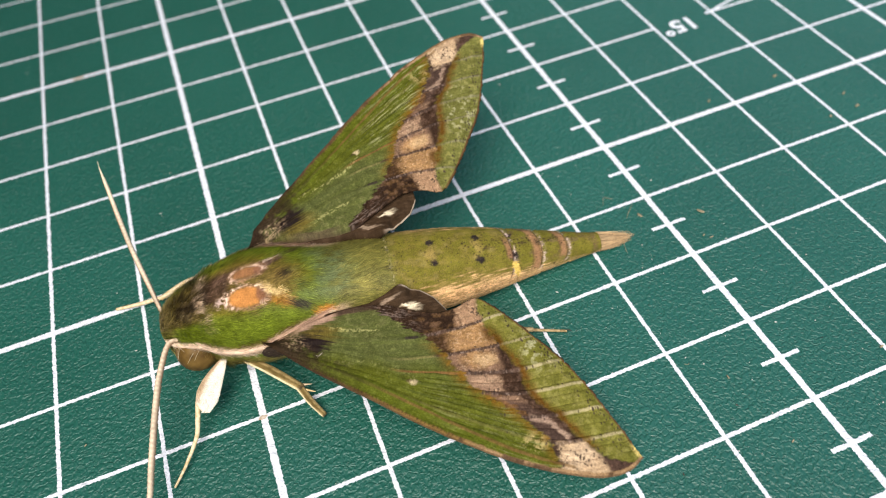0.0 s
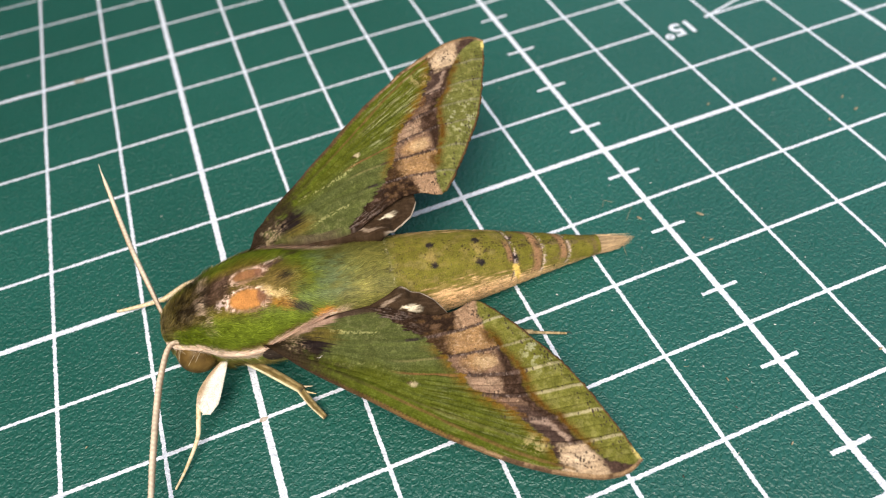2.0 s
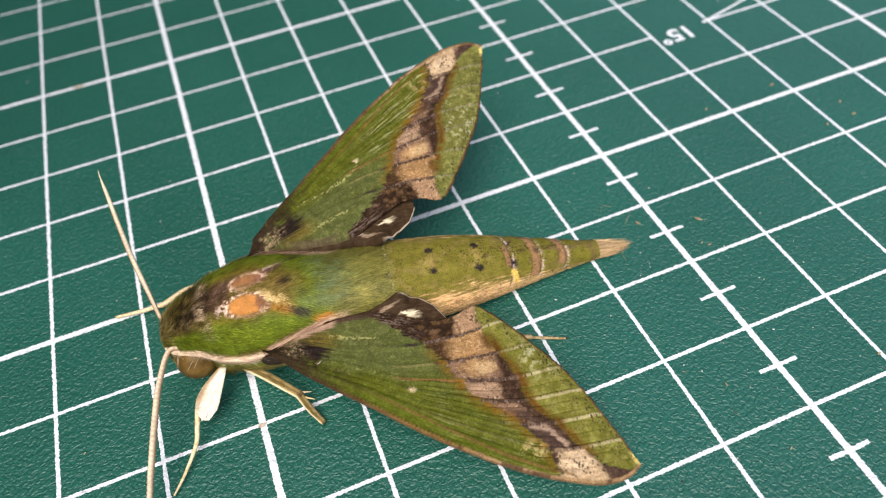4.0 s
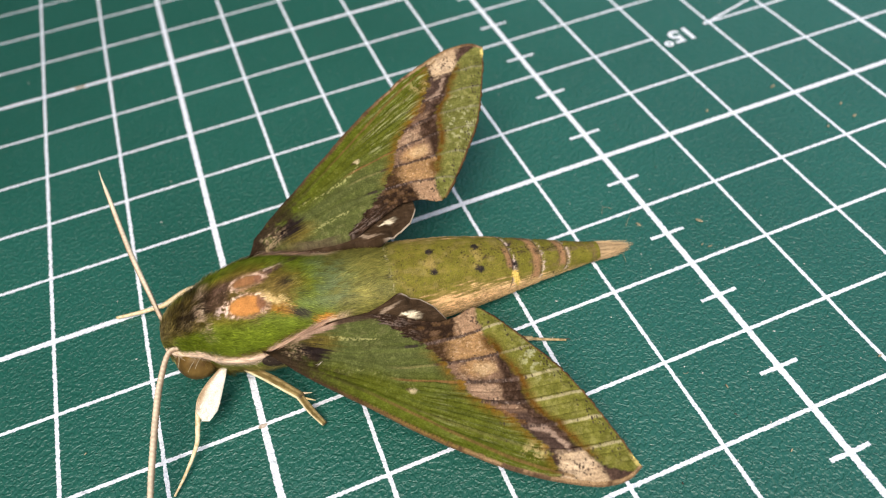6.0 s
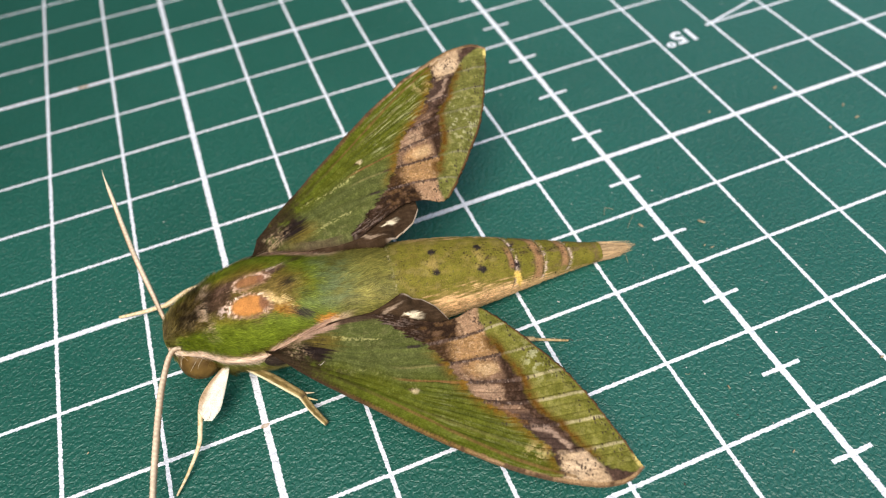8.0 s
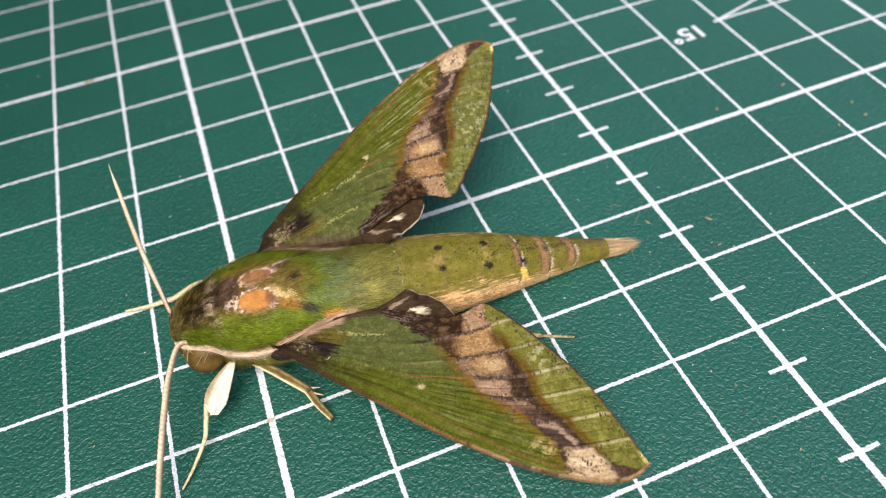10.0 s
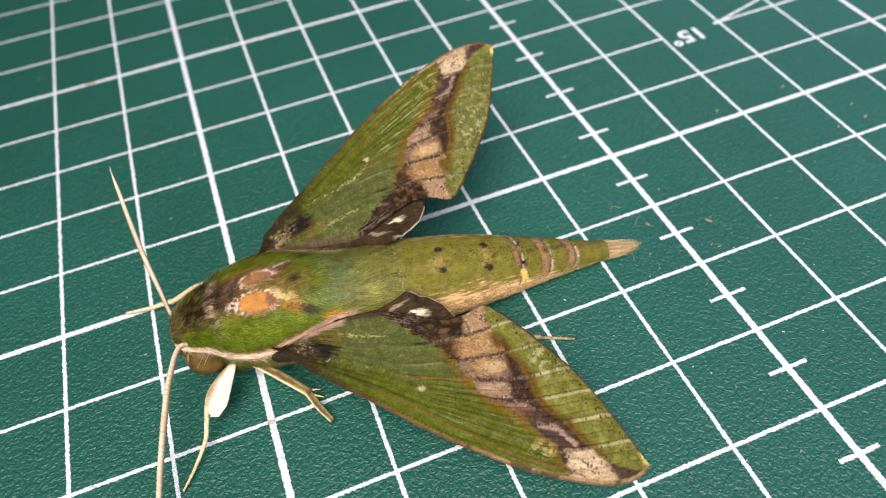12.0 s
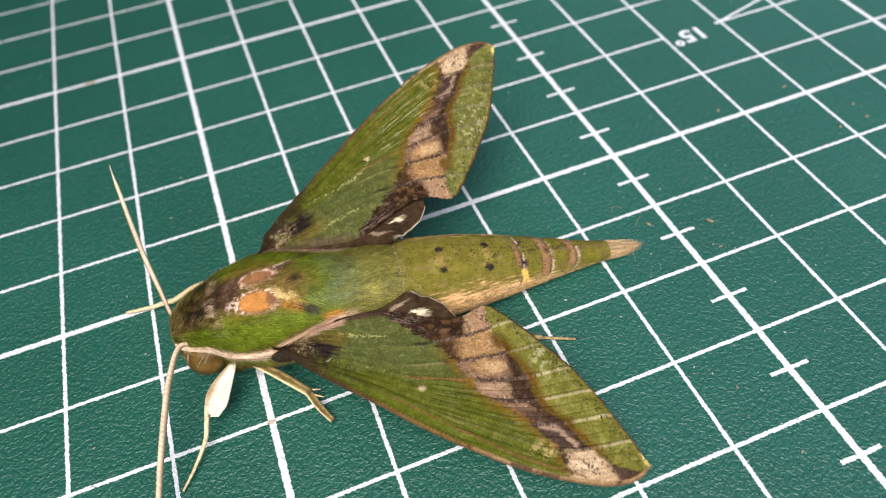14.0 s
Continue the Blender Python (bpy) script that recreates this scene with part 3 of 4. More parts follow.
def tail_brush():
    rng = np.random.default_rng(8)
    verts, faces, col = [], [], []
    for k in range(760):
        t = rng.uniform(-1, 1)
        z = rng.uniform(-1, 1) * math.sqrt(1 - t * t)
        clump = round(t * 3) / 3
        root = np.array([41.4 + rng.uniform(0, 0.9), t * 1.15, -0.85 + z * 0.95])
        reach = 45.9 - 1.1 * abs(clump - 0.1) + rng.normal(0, 0.45)
        tip = np.array([reach, clump * 0.55 + rng.normal(0, 0.13), -1.55 + z * 0.30 + rng.normal(0, 0.08)])
        wd = rng.uniform(0.022, 0.042)
        f = len(verts)
        mid = (root + tip) / 2 + np.array([0, t * 0.12, 0.05 + z * 0.1])
        for p, s in ((root, 1), (mid, 0.9)):
            verts += [p + (0, wd * s, 0), p - (0, wd * s, 0)]
        verts += [tip + (0, wd * 0.2, 0), tip - (0, wd * 0.2, 0)]
        faces += [(f, f + 1, f + 3, f + 2), (f + 2, f + 3, f + 5, f + 4)]
        c = np.array((0.52, 0.36, 0.19)) * rng.uniform(0.5, 1.5)
        col += [c * 0.7] * 2 + [c] * 4
    return part("tail_brush", mesh("tail_brush", np.array(verts) * MM, faces, False, np.array(col)), FUR, moth, "straw coloured tuft of tail scales")


tail_brush()


def fringe(sgn):
    """The cream fringe of long scales over the eye and along to the wing root."""
    a = np.linspace(-4.9, 11.5, 120)
    phi = sgn * np.radians(np.interp(a, [-4.9, -3.7, -1.3, 0.4, 3.0, 5.0, 6.5, 8.5, 11.5], [54, 58, 62, 71, 73, 69, 62, 55, 46]))
    mid = on_body(a, phi, 0.02)
    r = (0.30 if sgn < 0 else 0.23) * step(-5.6, -4.4, a) * (0.55 + 0.45 * step(12, 7, a)) + 0.05
    v, f = tube(mid, r, 10)
    pale = np.array((0.80, 0.60, 0.43)) * (1.0 if sgn < 0 else 0.5)
    base = part("fringe", mesh("fringe", v * MM, f, True, blend(np.tile(pale, (len(v), 1)), step(2.5, 6.5, v[:, 0]) * 0.75, pale * (0.62, 0.52, 0.48)) * (0.75 + 0.5 * cloudy(v[:, 0] * 3, v[:, 1] * 9, v[:, 2] * 9, 5))[:, None]), FUR, thorax, "cream fringe of scales along the flank")
    rng = np.random.default_rng(90 + sgn)
    verts, faces, col = [], [], []
    for k in range(1500):
        i = rng.integers(2, 112)
        way = mid[min(i + 6, 119)] - mid[i]
        way /= np.linalg.norm(way)
        t = rng.uniform(0, 2 * math.pi)
        off = np.array([0, math.cos(t), math.sin(t)])
        root = mid[i] + off * r[i] * 0.9
        tip = root + (way + off * rng.uniform(0.05, 0.4)) * rng.uniform(0.6, 1.4) * (1.0 if a[i] < 4 else 1.35)
        side = np.cross(way, off) * 0.035
        n = len(verts)
        verts += [root - side, root + side, tip]
        faces.append((n, n + 1, n + 2))
        tint = pale if a[i] < rng.uniform(1, 7) else pale * (0.62, 0.52, 0.48)
        col += [tint * rng.uniform(0.45, 1.3)] * 3
    part("fur", mesh("fur", np.array(verts) * MM, faces, False, np.array(col)), FUR, base, "", "stuff")


fringe(-1), fringe(1)


def eyeball(sgn):
    bm = bmesh.new()
    bmesh.ops.create_uvsphere(bm, u_segments=40, v_segments=24, radius=2.2 * MM)
    bmesh.ops.translate(bm, verts=bm.verts, vec=(-2.3 * MM, (-2.9 if sgn < 0 else 1.7) * MM, 3.3 * MM))
    me = bpy.data.meshes.new("eye")
    bm.to_mesh(me)
    bm.free()
    me.polygons.foreach_set("use_smooth", [True] * len(me.polygons))
    return part("eye", me, EYE, moth, "glossy brown domed eye")


eyeball(-1), eyeball(1)


def bristles():
    """A few long pale hairs that stand out from the face over the near eye."""
    rng = np.random.default_rng(17)
    verts, faces = [], []
    for k in range(6):
        a0 = rng.uniform(-4.2, -1.0)
        root = np.array([a0, -2.6 - 0.35 * (a0 + 4.2), 5.0])
        way = np.array([rng.uniform(-0.8, 0.8), -1.0, rng.uniform(-0.1, 0.5)])
        path = spline([root, root + way * 0.7 + (0, 0, 0.15), root + way * rng.uniform(1.1, 1.7)], 10)
        v, f = tube(path, np.linspace(0.026, 0.012, 10), 5)
        faces += [tuple(i + len(verts) for i in q) for q in f]
        verts += v.tolist()
    part("bristles", mesh("bristles", np.array(verts) * MM, faces, True, np.tile((0.50, 0.42, 0.28), (len(verts), 1))), FUR, head, "fine pale facial hairs", "stuff")


bristles()


# ---- wings ----
COSTA = spline([(4.6, 5.2), (6.6, 7.4), (9.0, 9.8), (13.6, 13.8), (18.4, 18.0), (23.7, 21.95), (27.0, 23.9), (30.0, 25.25), (32.0, 25.85), (34.0, 25.85), (35.6, 25.1)], 600)
HIND = spline([(4.8, 5.6), (7.5, 5.3), (10.5, 4.7), (14.0, 4.4), (17.0, 5.0), (20.0, 6.4), (22.0, 7.05), (23.8, 6.95), (25.0, 6.45), (25.9, 6.5), (26.8, 7.3),
               (28.1, 8.9), (30.5, 12.45), (32.0, 14.85), (33.1, 17.3), (34.0, 19.8), (34.9, 22.5), (35.6, 25.1)], 600)
BAND_IN = ([4.9, 5.1, 7.2, 9.0, 11.0, 12.9, 14.7, 16.3, 17.9, 19.6, 21.2, 22.7, 24.5, 27], [15.2, 15.8, 17.9, 19.8, 21.3, 22.0, 22.9, 24.3, 25.7, 27.0, 28.0, 28.5, 28.4, 28.0])
BAND_OUT = ([6.0, 8.0, 9.75, 11.5, 12.9, 14.5, 16.0, 17.2, 18.2, 19.3, 20.8, 21.9, 23.1, 24.4, 25.4], [25.7, 25.5, 25.8, 26.3, 27.0, 27.5, 27.6, 27.8, 28.3, 29.4, 30.1, 30.8, 31.5, 32.8, 34.9])
# six main veins, from the hind edge to the leading edge
VEINS = [[(6, 6.2), (11, 7.1), (14.8, 8.1), (18.9, 8.95), (21.5, 9.1), (23.6, 9.15), (25.3, 9.0), (27.6, 8.75), (28.2, 8.6)],
         [(6, 6.4), (12, 8.4), (16.5, 10.5), (20, 11.25), (23.6, 11.6), (27.8, 11.8), (30.2, 11.6)],
         [(6, 6.6), (12, 9.0), (16.6, 11.7), (21.4, 13.25), (24.2, 14.0), (27.5, 14.6), (31.8, 14.6)],
         [(6, 6.8), (12, 9.7), (18, 13.3), (24.4, 16.0), (27.9, 16.95), (33.0, 17.2)],
         [(6, 7.0), (12, 10.3), (18.5, 14.6), (25.4, 18.5), (29.3, 19.5), (34.0, 19.8)],
         [(6, 7.2), (12, 10.9), (19.5, 16.3), (27.1, 21.3), (30.0, 22.2), (34.8, 22.5)]]
SUBCOSTA = [(6, 6.4), (9, 8.6), (14.2, 12.6), (21.6, 18.9), (26, 22.2), (29.5, 24.3)]


def vein_order(a, b):
    """0 on the hindmost vein, 5 on the foremost, even between them, going on past both."""
    lines = [np.asarray(v) for v in VEINS]
    at = [np.interp(a, v[:, 0], v[:, 1]) for v in lines]
    q = np.minimum((b - at[0]) / 2.5, 0) + np.maximum((b - at[5]) / 2.5, 0)
    for low, high in zip(at[:-1], at[1:]):
        q = q + np.clip((b - low) / np.maximum(high - low, 0.05), 0, 1)
    return q


def forewing(sgn, name_label):
    nu, nv = 600, 250
    v = np.linspace(0, 1, nv)[None, :, None]
    flat = COSTA[:, None, :] * (1 - v) + HIND[:, None, :] * v
    a, b = flat[..., 0], flat[..., 1]
    chord = np.linalg.norm(COSTA - HIND, axis=1)[:, None]
    from_costa, from_hind = v[..., 0] * chord, (1 - v[..., 0]) * chord
    edge_out = line_distance(a, b, HIND[::8])
    seed = 40 + int(sgn)
    n1 = cloudy(a * 0.6, b * 0.6, 0, seed) - 0.5
    n2 = cloudy(a * 2.2, b * 2.2, 0, seed + 10) - 0.5
    n3 = cloudy(a * 7, b * 7, 0, seed + 20) - 0.5
    ang = np.arctan2(b - 3.0, a - 1.0)
    run = np.hypot(a - 1.0, b - 3.0)
    hair = cloudy(ang * 100, run * 0.32, 0, seed + 33) - 0.5
    vein = np.min([line_distance(a, b, spline(p, 40)) for p in VEINS], axis=0)
    sub = line_distance(a, b, spline(SUBCOSTA, 40))

    q = vein_order(a, b)
    comb = cloudy(q * 7, a * 0.30, 0, seed + 36) - 0.5
    thread = cloudy(q * 24, a * 0.55, 0, seed + 39) - 0.5
    ain = np.interp(b, *BAND_IN) + 0.9 * n2 + 0.9 * thread + 0.4 * n1
    aout = np.interp(b, *BAND_OUT) + 0.5 * n2 + 0.12 * n3
    s = (a - ain) / np.maximum(aout - ain, 0.3)
    band = step(-0.15, 0.15, a - ain) * step(0.22, -0.22, a - aout)
    outer = step(-0.2, 0.25, a - aout)
    ja, jb = a + 0.7 * n2 + 0.3 * n3, b + 0.5 * n2 + 0.2 * n3

    def cell(k):
        return step(k - 0.06, k + 0.06, q + 0.08 * n2) * step(k + 1.06, k + 0.94, q + 0.08 * n2)

    # leaf green field: fresh along the front, greyer behind as painted sheen, streaked along the veins
    col = np.zeros(a.shape + (3,)) + np.array((0.076, 0.089, 0.008))
    col = blend(col, step(3.6, 0.8, q + 1.2 * n1) * 0.8, (0.078, 0.092, 0.029))
    col = blend(col, step(0.5, -0.6, q) * step(0.05, 0.25, n2) * 0.4, (0.15, 0.155, 0.055))
    col = blend(col, step(0.02, 0.3, comb) * 0.20, (0.105, 0.140, 0.022))
    col = blend(col, step(0.14, 0.24, n3 + 0.3 * n2) * 0.22, (0.17, 0.18, 0.06))
    col = blend(col, step(-0.02, -0.25, comb) * 0.12, (0.050, 0.076, 0.008))
    col = blend(col, step(0.05, 0.30, thread) * step(14, 19, a) * 0.12, (0.16, 0.17, 0.05))
    # folds between the veins before the band, shading painted in: creases dark, crests light
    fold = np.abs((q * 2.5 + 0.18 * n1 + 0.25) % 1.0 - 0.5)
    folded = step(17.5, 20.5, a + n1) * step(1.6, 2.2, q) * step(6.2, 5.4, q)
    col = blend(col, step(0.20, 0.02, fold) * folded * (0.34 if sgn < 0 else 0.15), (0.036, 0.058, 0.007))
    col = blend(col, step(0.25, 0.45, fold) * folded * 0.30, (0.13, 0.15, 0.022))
    # pale streaks, stronger on the far wing
    pale_streaks = step(0.10, 0.27, thread + 0.35 * comb) * step(18.5, 21.0, a + 2 * n1) * step(2.2, 3.0, q) * step(6.6, 5.8, q)
    col = blend(col, pale_streaks * (0.8 if sgn > 0 else 0.28), (0.36, 0.36, 0.17))
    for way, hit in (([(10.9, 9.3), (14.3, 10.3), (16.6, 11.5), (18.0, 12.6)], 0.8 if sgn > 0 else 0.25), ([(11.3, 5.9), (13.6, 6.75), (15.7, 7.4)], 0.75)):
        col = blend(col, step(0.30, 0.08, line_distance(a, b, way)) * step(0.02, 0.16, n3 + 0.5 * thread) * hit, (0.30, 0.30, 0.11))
    # veins through the green: brown, the second pale
    for k, way in enumerate(VEINS):
        d = line_distance(a, b, spline(way, 40)) + 0.04 * n3
        colour, much = [((0.040, 0.046, 0.016), 0.55), ((0.20, 0.18, 0.065), 0.6), ((0.20, 0.095, 0.035), 0.75), ((0.055, 0.070, 0.014), 0.5), ((0.055, 0.070, 0.014), 0.5), ((0.13, 0.12, 0.035), 0.5)][k]
        col = blend(col, step(0.13, 0.04, d) * step(15.5, 18, a) * much, colour)
        if k < 2:
            end = (19.2, 21.4)[k]
            col = blend(col, step(0.17, 0.05, d) * step(end - 1.3, end - 0.8, a + n3) * step(end + 0.3, end, a + n3) * 0.9, (0.032, 0.024, 0.020))
    # outer field: yellower green, mottled pale, the veins straw coloured
    oc = np.zeros_like(col) + np.array((0.146, 0.146, 0.026) if sgn < 0 else (0.138, 0.144, 0.036))
    oc = blend(oc, step(0.02, 0.25, n2 + 0.3 * n3) * 0.45, (0.235, 0.225, 0.065))
    oc = blend(oc, step(-0.05, -0.25, n2) * 0.4, (0.098, 0.104, 0.016))
    mottle = spot(a, b, 30.0, 13.0 if sgn < 0 else 16.0, 1.5 if sgn < 0 else 2.0, 1.8 if sgn < 0 else 3.0, 0, 0.6)
    oc = blend(oc, step(0.05, 0.22, 0.4 * n3 + n2) * mottle * 0.6, (0.38, 0.385, 0.22))
    oc = blend(oc, step(0.15, 0.05, vein + 0.10 * n3) * np.clip(0.9 + 1.5 * n2, 0, 1) * (0.75 if sgn < 0 else 0.5), (0.43, 0.375, 0.20) if sgn < 0 else (0.26, 0.24, 0.15))
    col = blend(col, outer, oc)
    # rust where green meets band, in and out
    inner_rust = np.exp(-((a - ain + 0.30) / 0.60) ** 2) * step(9.0, 11.0, b) * step(24.5, 22.5, b)
    col = blend(col, inner_rust * np.clip(0.60 + 1.6 * n2, 0, 1), (0.16, 0.085, 0.011))
    outer_rust = np.exp(-((a - aout - 0.25) / 0.55) ** 2) * step(9, 10.2, b) * step(24, 22.5, b)
    col = blend(col, outer_rust * np.clip(0.85 + 1.2 * n2, 0, 1), (0.105, 0.050, 0.007))
    # band: umber and lilac ground, each cell between veins with its own marks
    dark, choc, lilac, fawn, pale = (0.040, 0.022, 0.013), (0.030, 0.017, 0.010), (0.21, 0.128, 0.080), (0.34, 0.20, 0.085), (0.50, 0.345, 0.18)
    bc = np.zeros_like(col) + np.array((0.088, 0.050, 0.028))
    bc = blend(bc, step(0.0, 0.25, n2 + n3 * 0.6) * 0.5, (0.18, 0.125, 0.10))
    hindmost = step(0.06, -0.06, q + 0.08 * n2)
    bc = blend(bc, hindmost, choc)
    bc = blend(bc, hindmost * step(-0.1, 0.25, n2 + 0.5 * comb) * step(18.5, 20.5, ja) * 0.65, (0.105, 0.058, 0.022))
    grizzle = cloudy(b * 9 - a * 5, (a + b) * 0.9, 0, seed + 60) - 0.5
    bc = blend(bc, hindmost * step(-0.02, 0.18, grizzle + 0.4 * n3) * step(20.5, 17.5, a) * 0.6, (0.19, 0.145, 0.12))
    bc = blend(bc, hindmost * step(23.0, 24.0, ja + 0.15 * (b - 7)) * 0.9, (0.36, 0.225, 0.130))
    bc = blend(bc, cell(0) * 0.9, (0.050, 0.027, 0.011))
    bc = blend(bc, cell(0) * step(21.4, 22.9, ja) * 0.95, fawn)
    bc = blend(bc, cell(0) * spot(ja, jb, 25.9, 10.5, 0.55, 0.9, -20, 0.5) * 0.9, (0.10, 0.050, 0.012))
    bc = blend(bc, cell(1) * 0.85, lilac)
    bc = blend(bc, cell(1) * spot(ja, jb, 24.2, 12.6, 1.5, 0.85, 10, 0.5) * 0.95, fawn)
    bc = blend(bc, cell(1) * spot(ja, jb, 24.8, 12.8, 1.0, 0.55, 10, 0.6) * 0.9, pale)
    bc = blend(bc, cell(1) * step(25.9, 26.5, ja), dark)
    bc = blend(bc, cell(2) * step(0.65, 0.45, s + n2), (0.26, 0.165, 0.105))
    bc = blend(bc, cell(2) * spot(ja, jb, 24.4, 14.8, 1.1, 0.5, 20, 0.6) * 0.6, (0.37, 0.25, 0.16))
    bc = blend(bc, cell(2) * step(25.4, 26.1, ja), dark)
    bc = blend(bc, cell(3) * 0.8, (0.062, 0.038, 0.029))
    bc = blend(bc, cell(3) * step(0.35, 0.1, s + n2) * 0.7, (0.17, 0.085, 0.028))
    bc = blend(bc, cell(3) * spot(ja, jb, 26.3, 17.1, 1.3, 0.36, 22, 0.6) * 0.85, lilac)
    bc = blend(bc, cell(3) * step(0.62, 0.8, s + 0.6 * n2), dark)
    bc = blend(bc, cell(4) * 0.9, (0.060, 0.038, 0.030))
    bc = blend(bc, cell(4) * step(0.45, 0.15, line_distance(ja, jb, [(27.4, 19.2), (28.9, 19.9), (29.6, 21.0), (29.9, 21.7)])) * 0.9, (0.32, 0.225, 0.165))
    bc = blend(bc, cell(4) * step(0.70, 0.85, s + 0.5 * n2) * 0.9, dark)
    front = step(4.94, 5.06, q)
    bc = blend(bc, front, (0.060, 0.036, 0.026))
    bc = blend(bc, front * step(28.45, 29.0, ja) * step(32.2, 31.5, ja - 0.35 * (b - 23.6)) * 0.97, (0.47, 0.34, 0.205))
    bc = blend(bc, front * spot(ja, jb, 30.3, 23.4, 1.5, 0.9, 0, 0.6) * 0.6, (0.66, 0.51, 0.34))
    bc = blend(bc, step(0.17, 0.06, vein + 0.16 * n3) * np.where(q > 4.5, 0.6, 0.85), (0.060, 0.038, 0.028))
    bc = blend(bc, step(0.16, 0.05, vein) * step(0.05, 0.2, n3) * 0.5, (0.22, 0.17, 0.15))
    bc = blend(bc, step(0.06, 0.22, n2 + 0.5 * n3 - 0.3 * thread) * 0.45, (0.085, 0.052, 0.036))
    bc = blend(bc, step(0.12, 0.28, n3 - 0.5 * n2) * step(0.10, 0.25, bc[..., 0]) * 0.4, (0.50, 0.36, 0.23)) * (1 + 0.7 * n2 + 0.4 * n3)[..., None]
    col = blend(col, band, bc)
    # olive straw flecks before the tip
    col = blend(col, spot(ja, jb, 27.0, 21.5, 1.0, 0.8, 0, 0.6) * step(-0.02, 0.16, n3 + n2) * 0.7, (0.40, 0.32, 0.13))
    # discal speck, root marks
    col = blend(col, spot(a + 0.5 * n3, b + 0.5 * n3, 17.85, 13.2, 0.36, 0.22, 20, 0.6) * 0.9, (0.48, 0.40, 0.22))
    col = blend(col, spot(a + 0.5 * n3, b + 0.5 * n3, 17.5, 13.0, 0.26, 0.13, 20, 0.5) * 0.7, (0.07, 0.045, 0.02))
    col = blend(col, spot(a + 0.6 * n3, b + 0.4 * n3, 11.9, 9.9, 0.45, 0.16, 20, 0.6) * 0.6, (0.035, 0.035, 0.014))
    col = blend(col, step(12, 6.5, run + 2.5 * n2) * (0.7 if sgn < 0 else 0.45), (0.060, 0.046, 0.016))
    col = blend(col, spot(a + 1.8 * hair, b + 0.5 * n2, 10.4, 6.2, 1.6, 0.9, 20, 0.7) * 0.45, (0.17, 0.105, 0.014))
    col = blend(col, spot(a + 2.4 * hair, b + 0.6 * n2, 9.25, 7.05, 1.6, 1.15, 25, 0.45), (0.016, 0.011, 0.009))
    col = blend(col, spot(a + 1.2 * n2, b + n2, 7.4, 6.4, 1.5, 0.9, 35, 0.6) * step(-0.12, 0.15, hair + n3) * 0.8, (0.33, 0.24, 0.14))
    col = blend(col, spot(a + n3, b + n3, 5.2, 6.2, 1.6, 0.9, 45, 0.4), (0.026, 0.018, 0.013))
    col = blend(col, step(0.75, 0.3, from_hind + 0.8 * hair) * step(15.5, 13, a) * step(8, 11, a) * (0.8 if sgn < 0 else 0.6), (0.24, 0.15, 0.10) if sgn < 0 else (0.10, 0.064, 0.045))
    if sgn < 0:
        col = blend(col, step(0.9, 0.35, from_hind + 0.8 * hair) * step(11.6, 12.6, a) * step(17, 15, a) * 0.9, (0.045, 0.028, 0.018))
        col = blend(col, step(0.8, 0.35, from_hind + 0.8 * hair) * step(12.4, 11.6, a) * step(7, 9, a) * 0.85, (0.38, 0.25, 0.17))
    # leading edge: ochre rim ticked brown, a fresh green strip, then a brown line
    strip_ = step(0.45, 0.65, from_costa) * step(0.1, -0.1, from_costa - 1.75) * step(7, 11, run) * step(31, 27, run)
    col = blend(col, strip_ * (1 - band) * 0.55, (0.084, 0.108, 0.009))
    col = blend(col, step(0.15, 0.05, sub) * 0.7 * step(14, 20, run), (0.15, 0.085, 0.028))
    col = blend(col, step(0.16, 0.05, sub) * 0.5 * step(20, 14, run), (0.045, 0.040, 0.012))
    rim = step(0.50 if sgn < 0 else 0.40, 0.30 if sgn < 0 else 0.22, from_costa + 0.25 * n2 + 0.018 * (20 - run).clip(0, 12))
    col = blend(col, rim * 0.9, (0.22, 0.130, 0.040))
    col = blend(col, rim * step(24, 12, run) * 0.8, (0.055, 0.034, 0.015))
    if sgn > 0:
        col = blend(col, rim * step(0.5, 0.2, from_costa) * 0.7, (0.050, 0.032, 0.018))
    col = blend(col, rim * step(24, 30, run) * 0.7, (0.38, 0.25, 0.14))
    teeth = np.abs((run * 2.6 + 0.3 * n2) % 1.0 - 0.5)
    col = blend(col, step(0.55, 0.38, from_costa) * step(0.18, 0.32, from_costa) * step(0.20, 0.08, teeth) * step(28, 24, run) * 0.7, (0.055, 0.034, 0.016))
    col = blend(col, rim * step(0.08, 0.18, cloudy(run * 0.8, 0.5, 0, seed + 3) - 0.5) * step(20, 26, run) * 0.8, (0.070, 0.040, 0.022))
    col = blend(col, step(0.20, 0.08, from_costa) * 0.7, (0.085, 0.055, 0.030))
    col = blend(col, step(17, 8, run) * step(2.5 if sgn < 0 else 1.7, 0.7, from_costa + 3.0 * n2 + n1) * 0.88, (0.028, 0.018, 0.010))
    # outer edge: dark fringe
    col = blend(col, step(0.24, 0.10, edge_out) * step(25, 27, a), (0.105, 0.058, 0.025))
    col = blend(col, step(0.5, 0.2, edge_out) * spot(a, b, 35.3, 24.6, 0.9, 0.8), (0.55, 0.45, 0.14))
    # dark specks along the veins and over the pale patches
    rng = np.random.default_rng(77)
    for k in range(240):
        if k < 70:
            p = spline(VEINS[k % 6], 60)[rng.integers(40, 59)] + rng.normal(0, 0.22, 2)
        elif k < 120:
            p = np.array([30.6, 23.7]) + rng.normal(0, 1, 2) * (1.0, 0.6)
        elif k < 145:
            p = np.array([25.6, 7.8]) + rng.normal(0, 1, 2) * (0.7, 0.7)
        else:
            q = HIND[rng.integers(341, 584)]
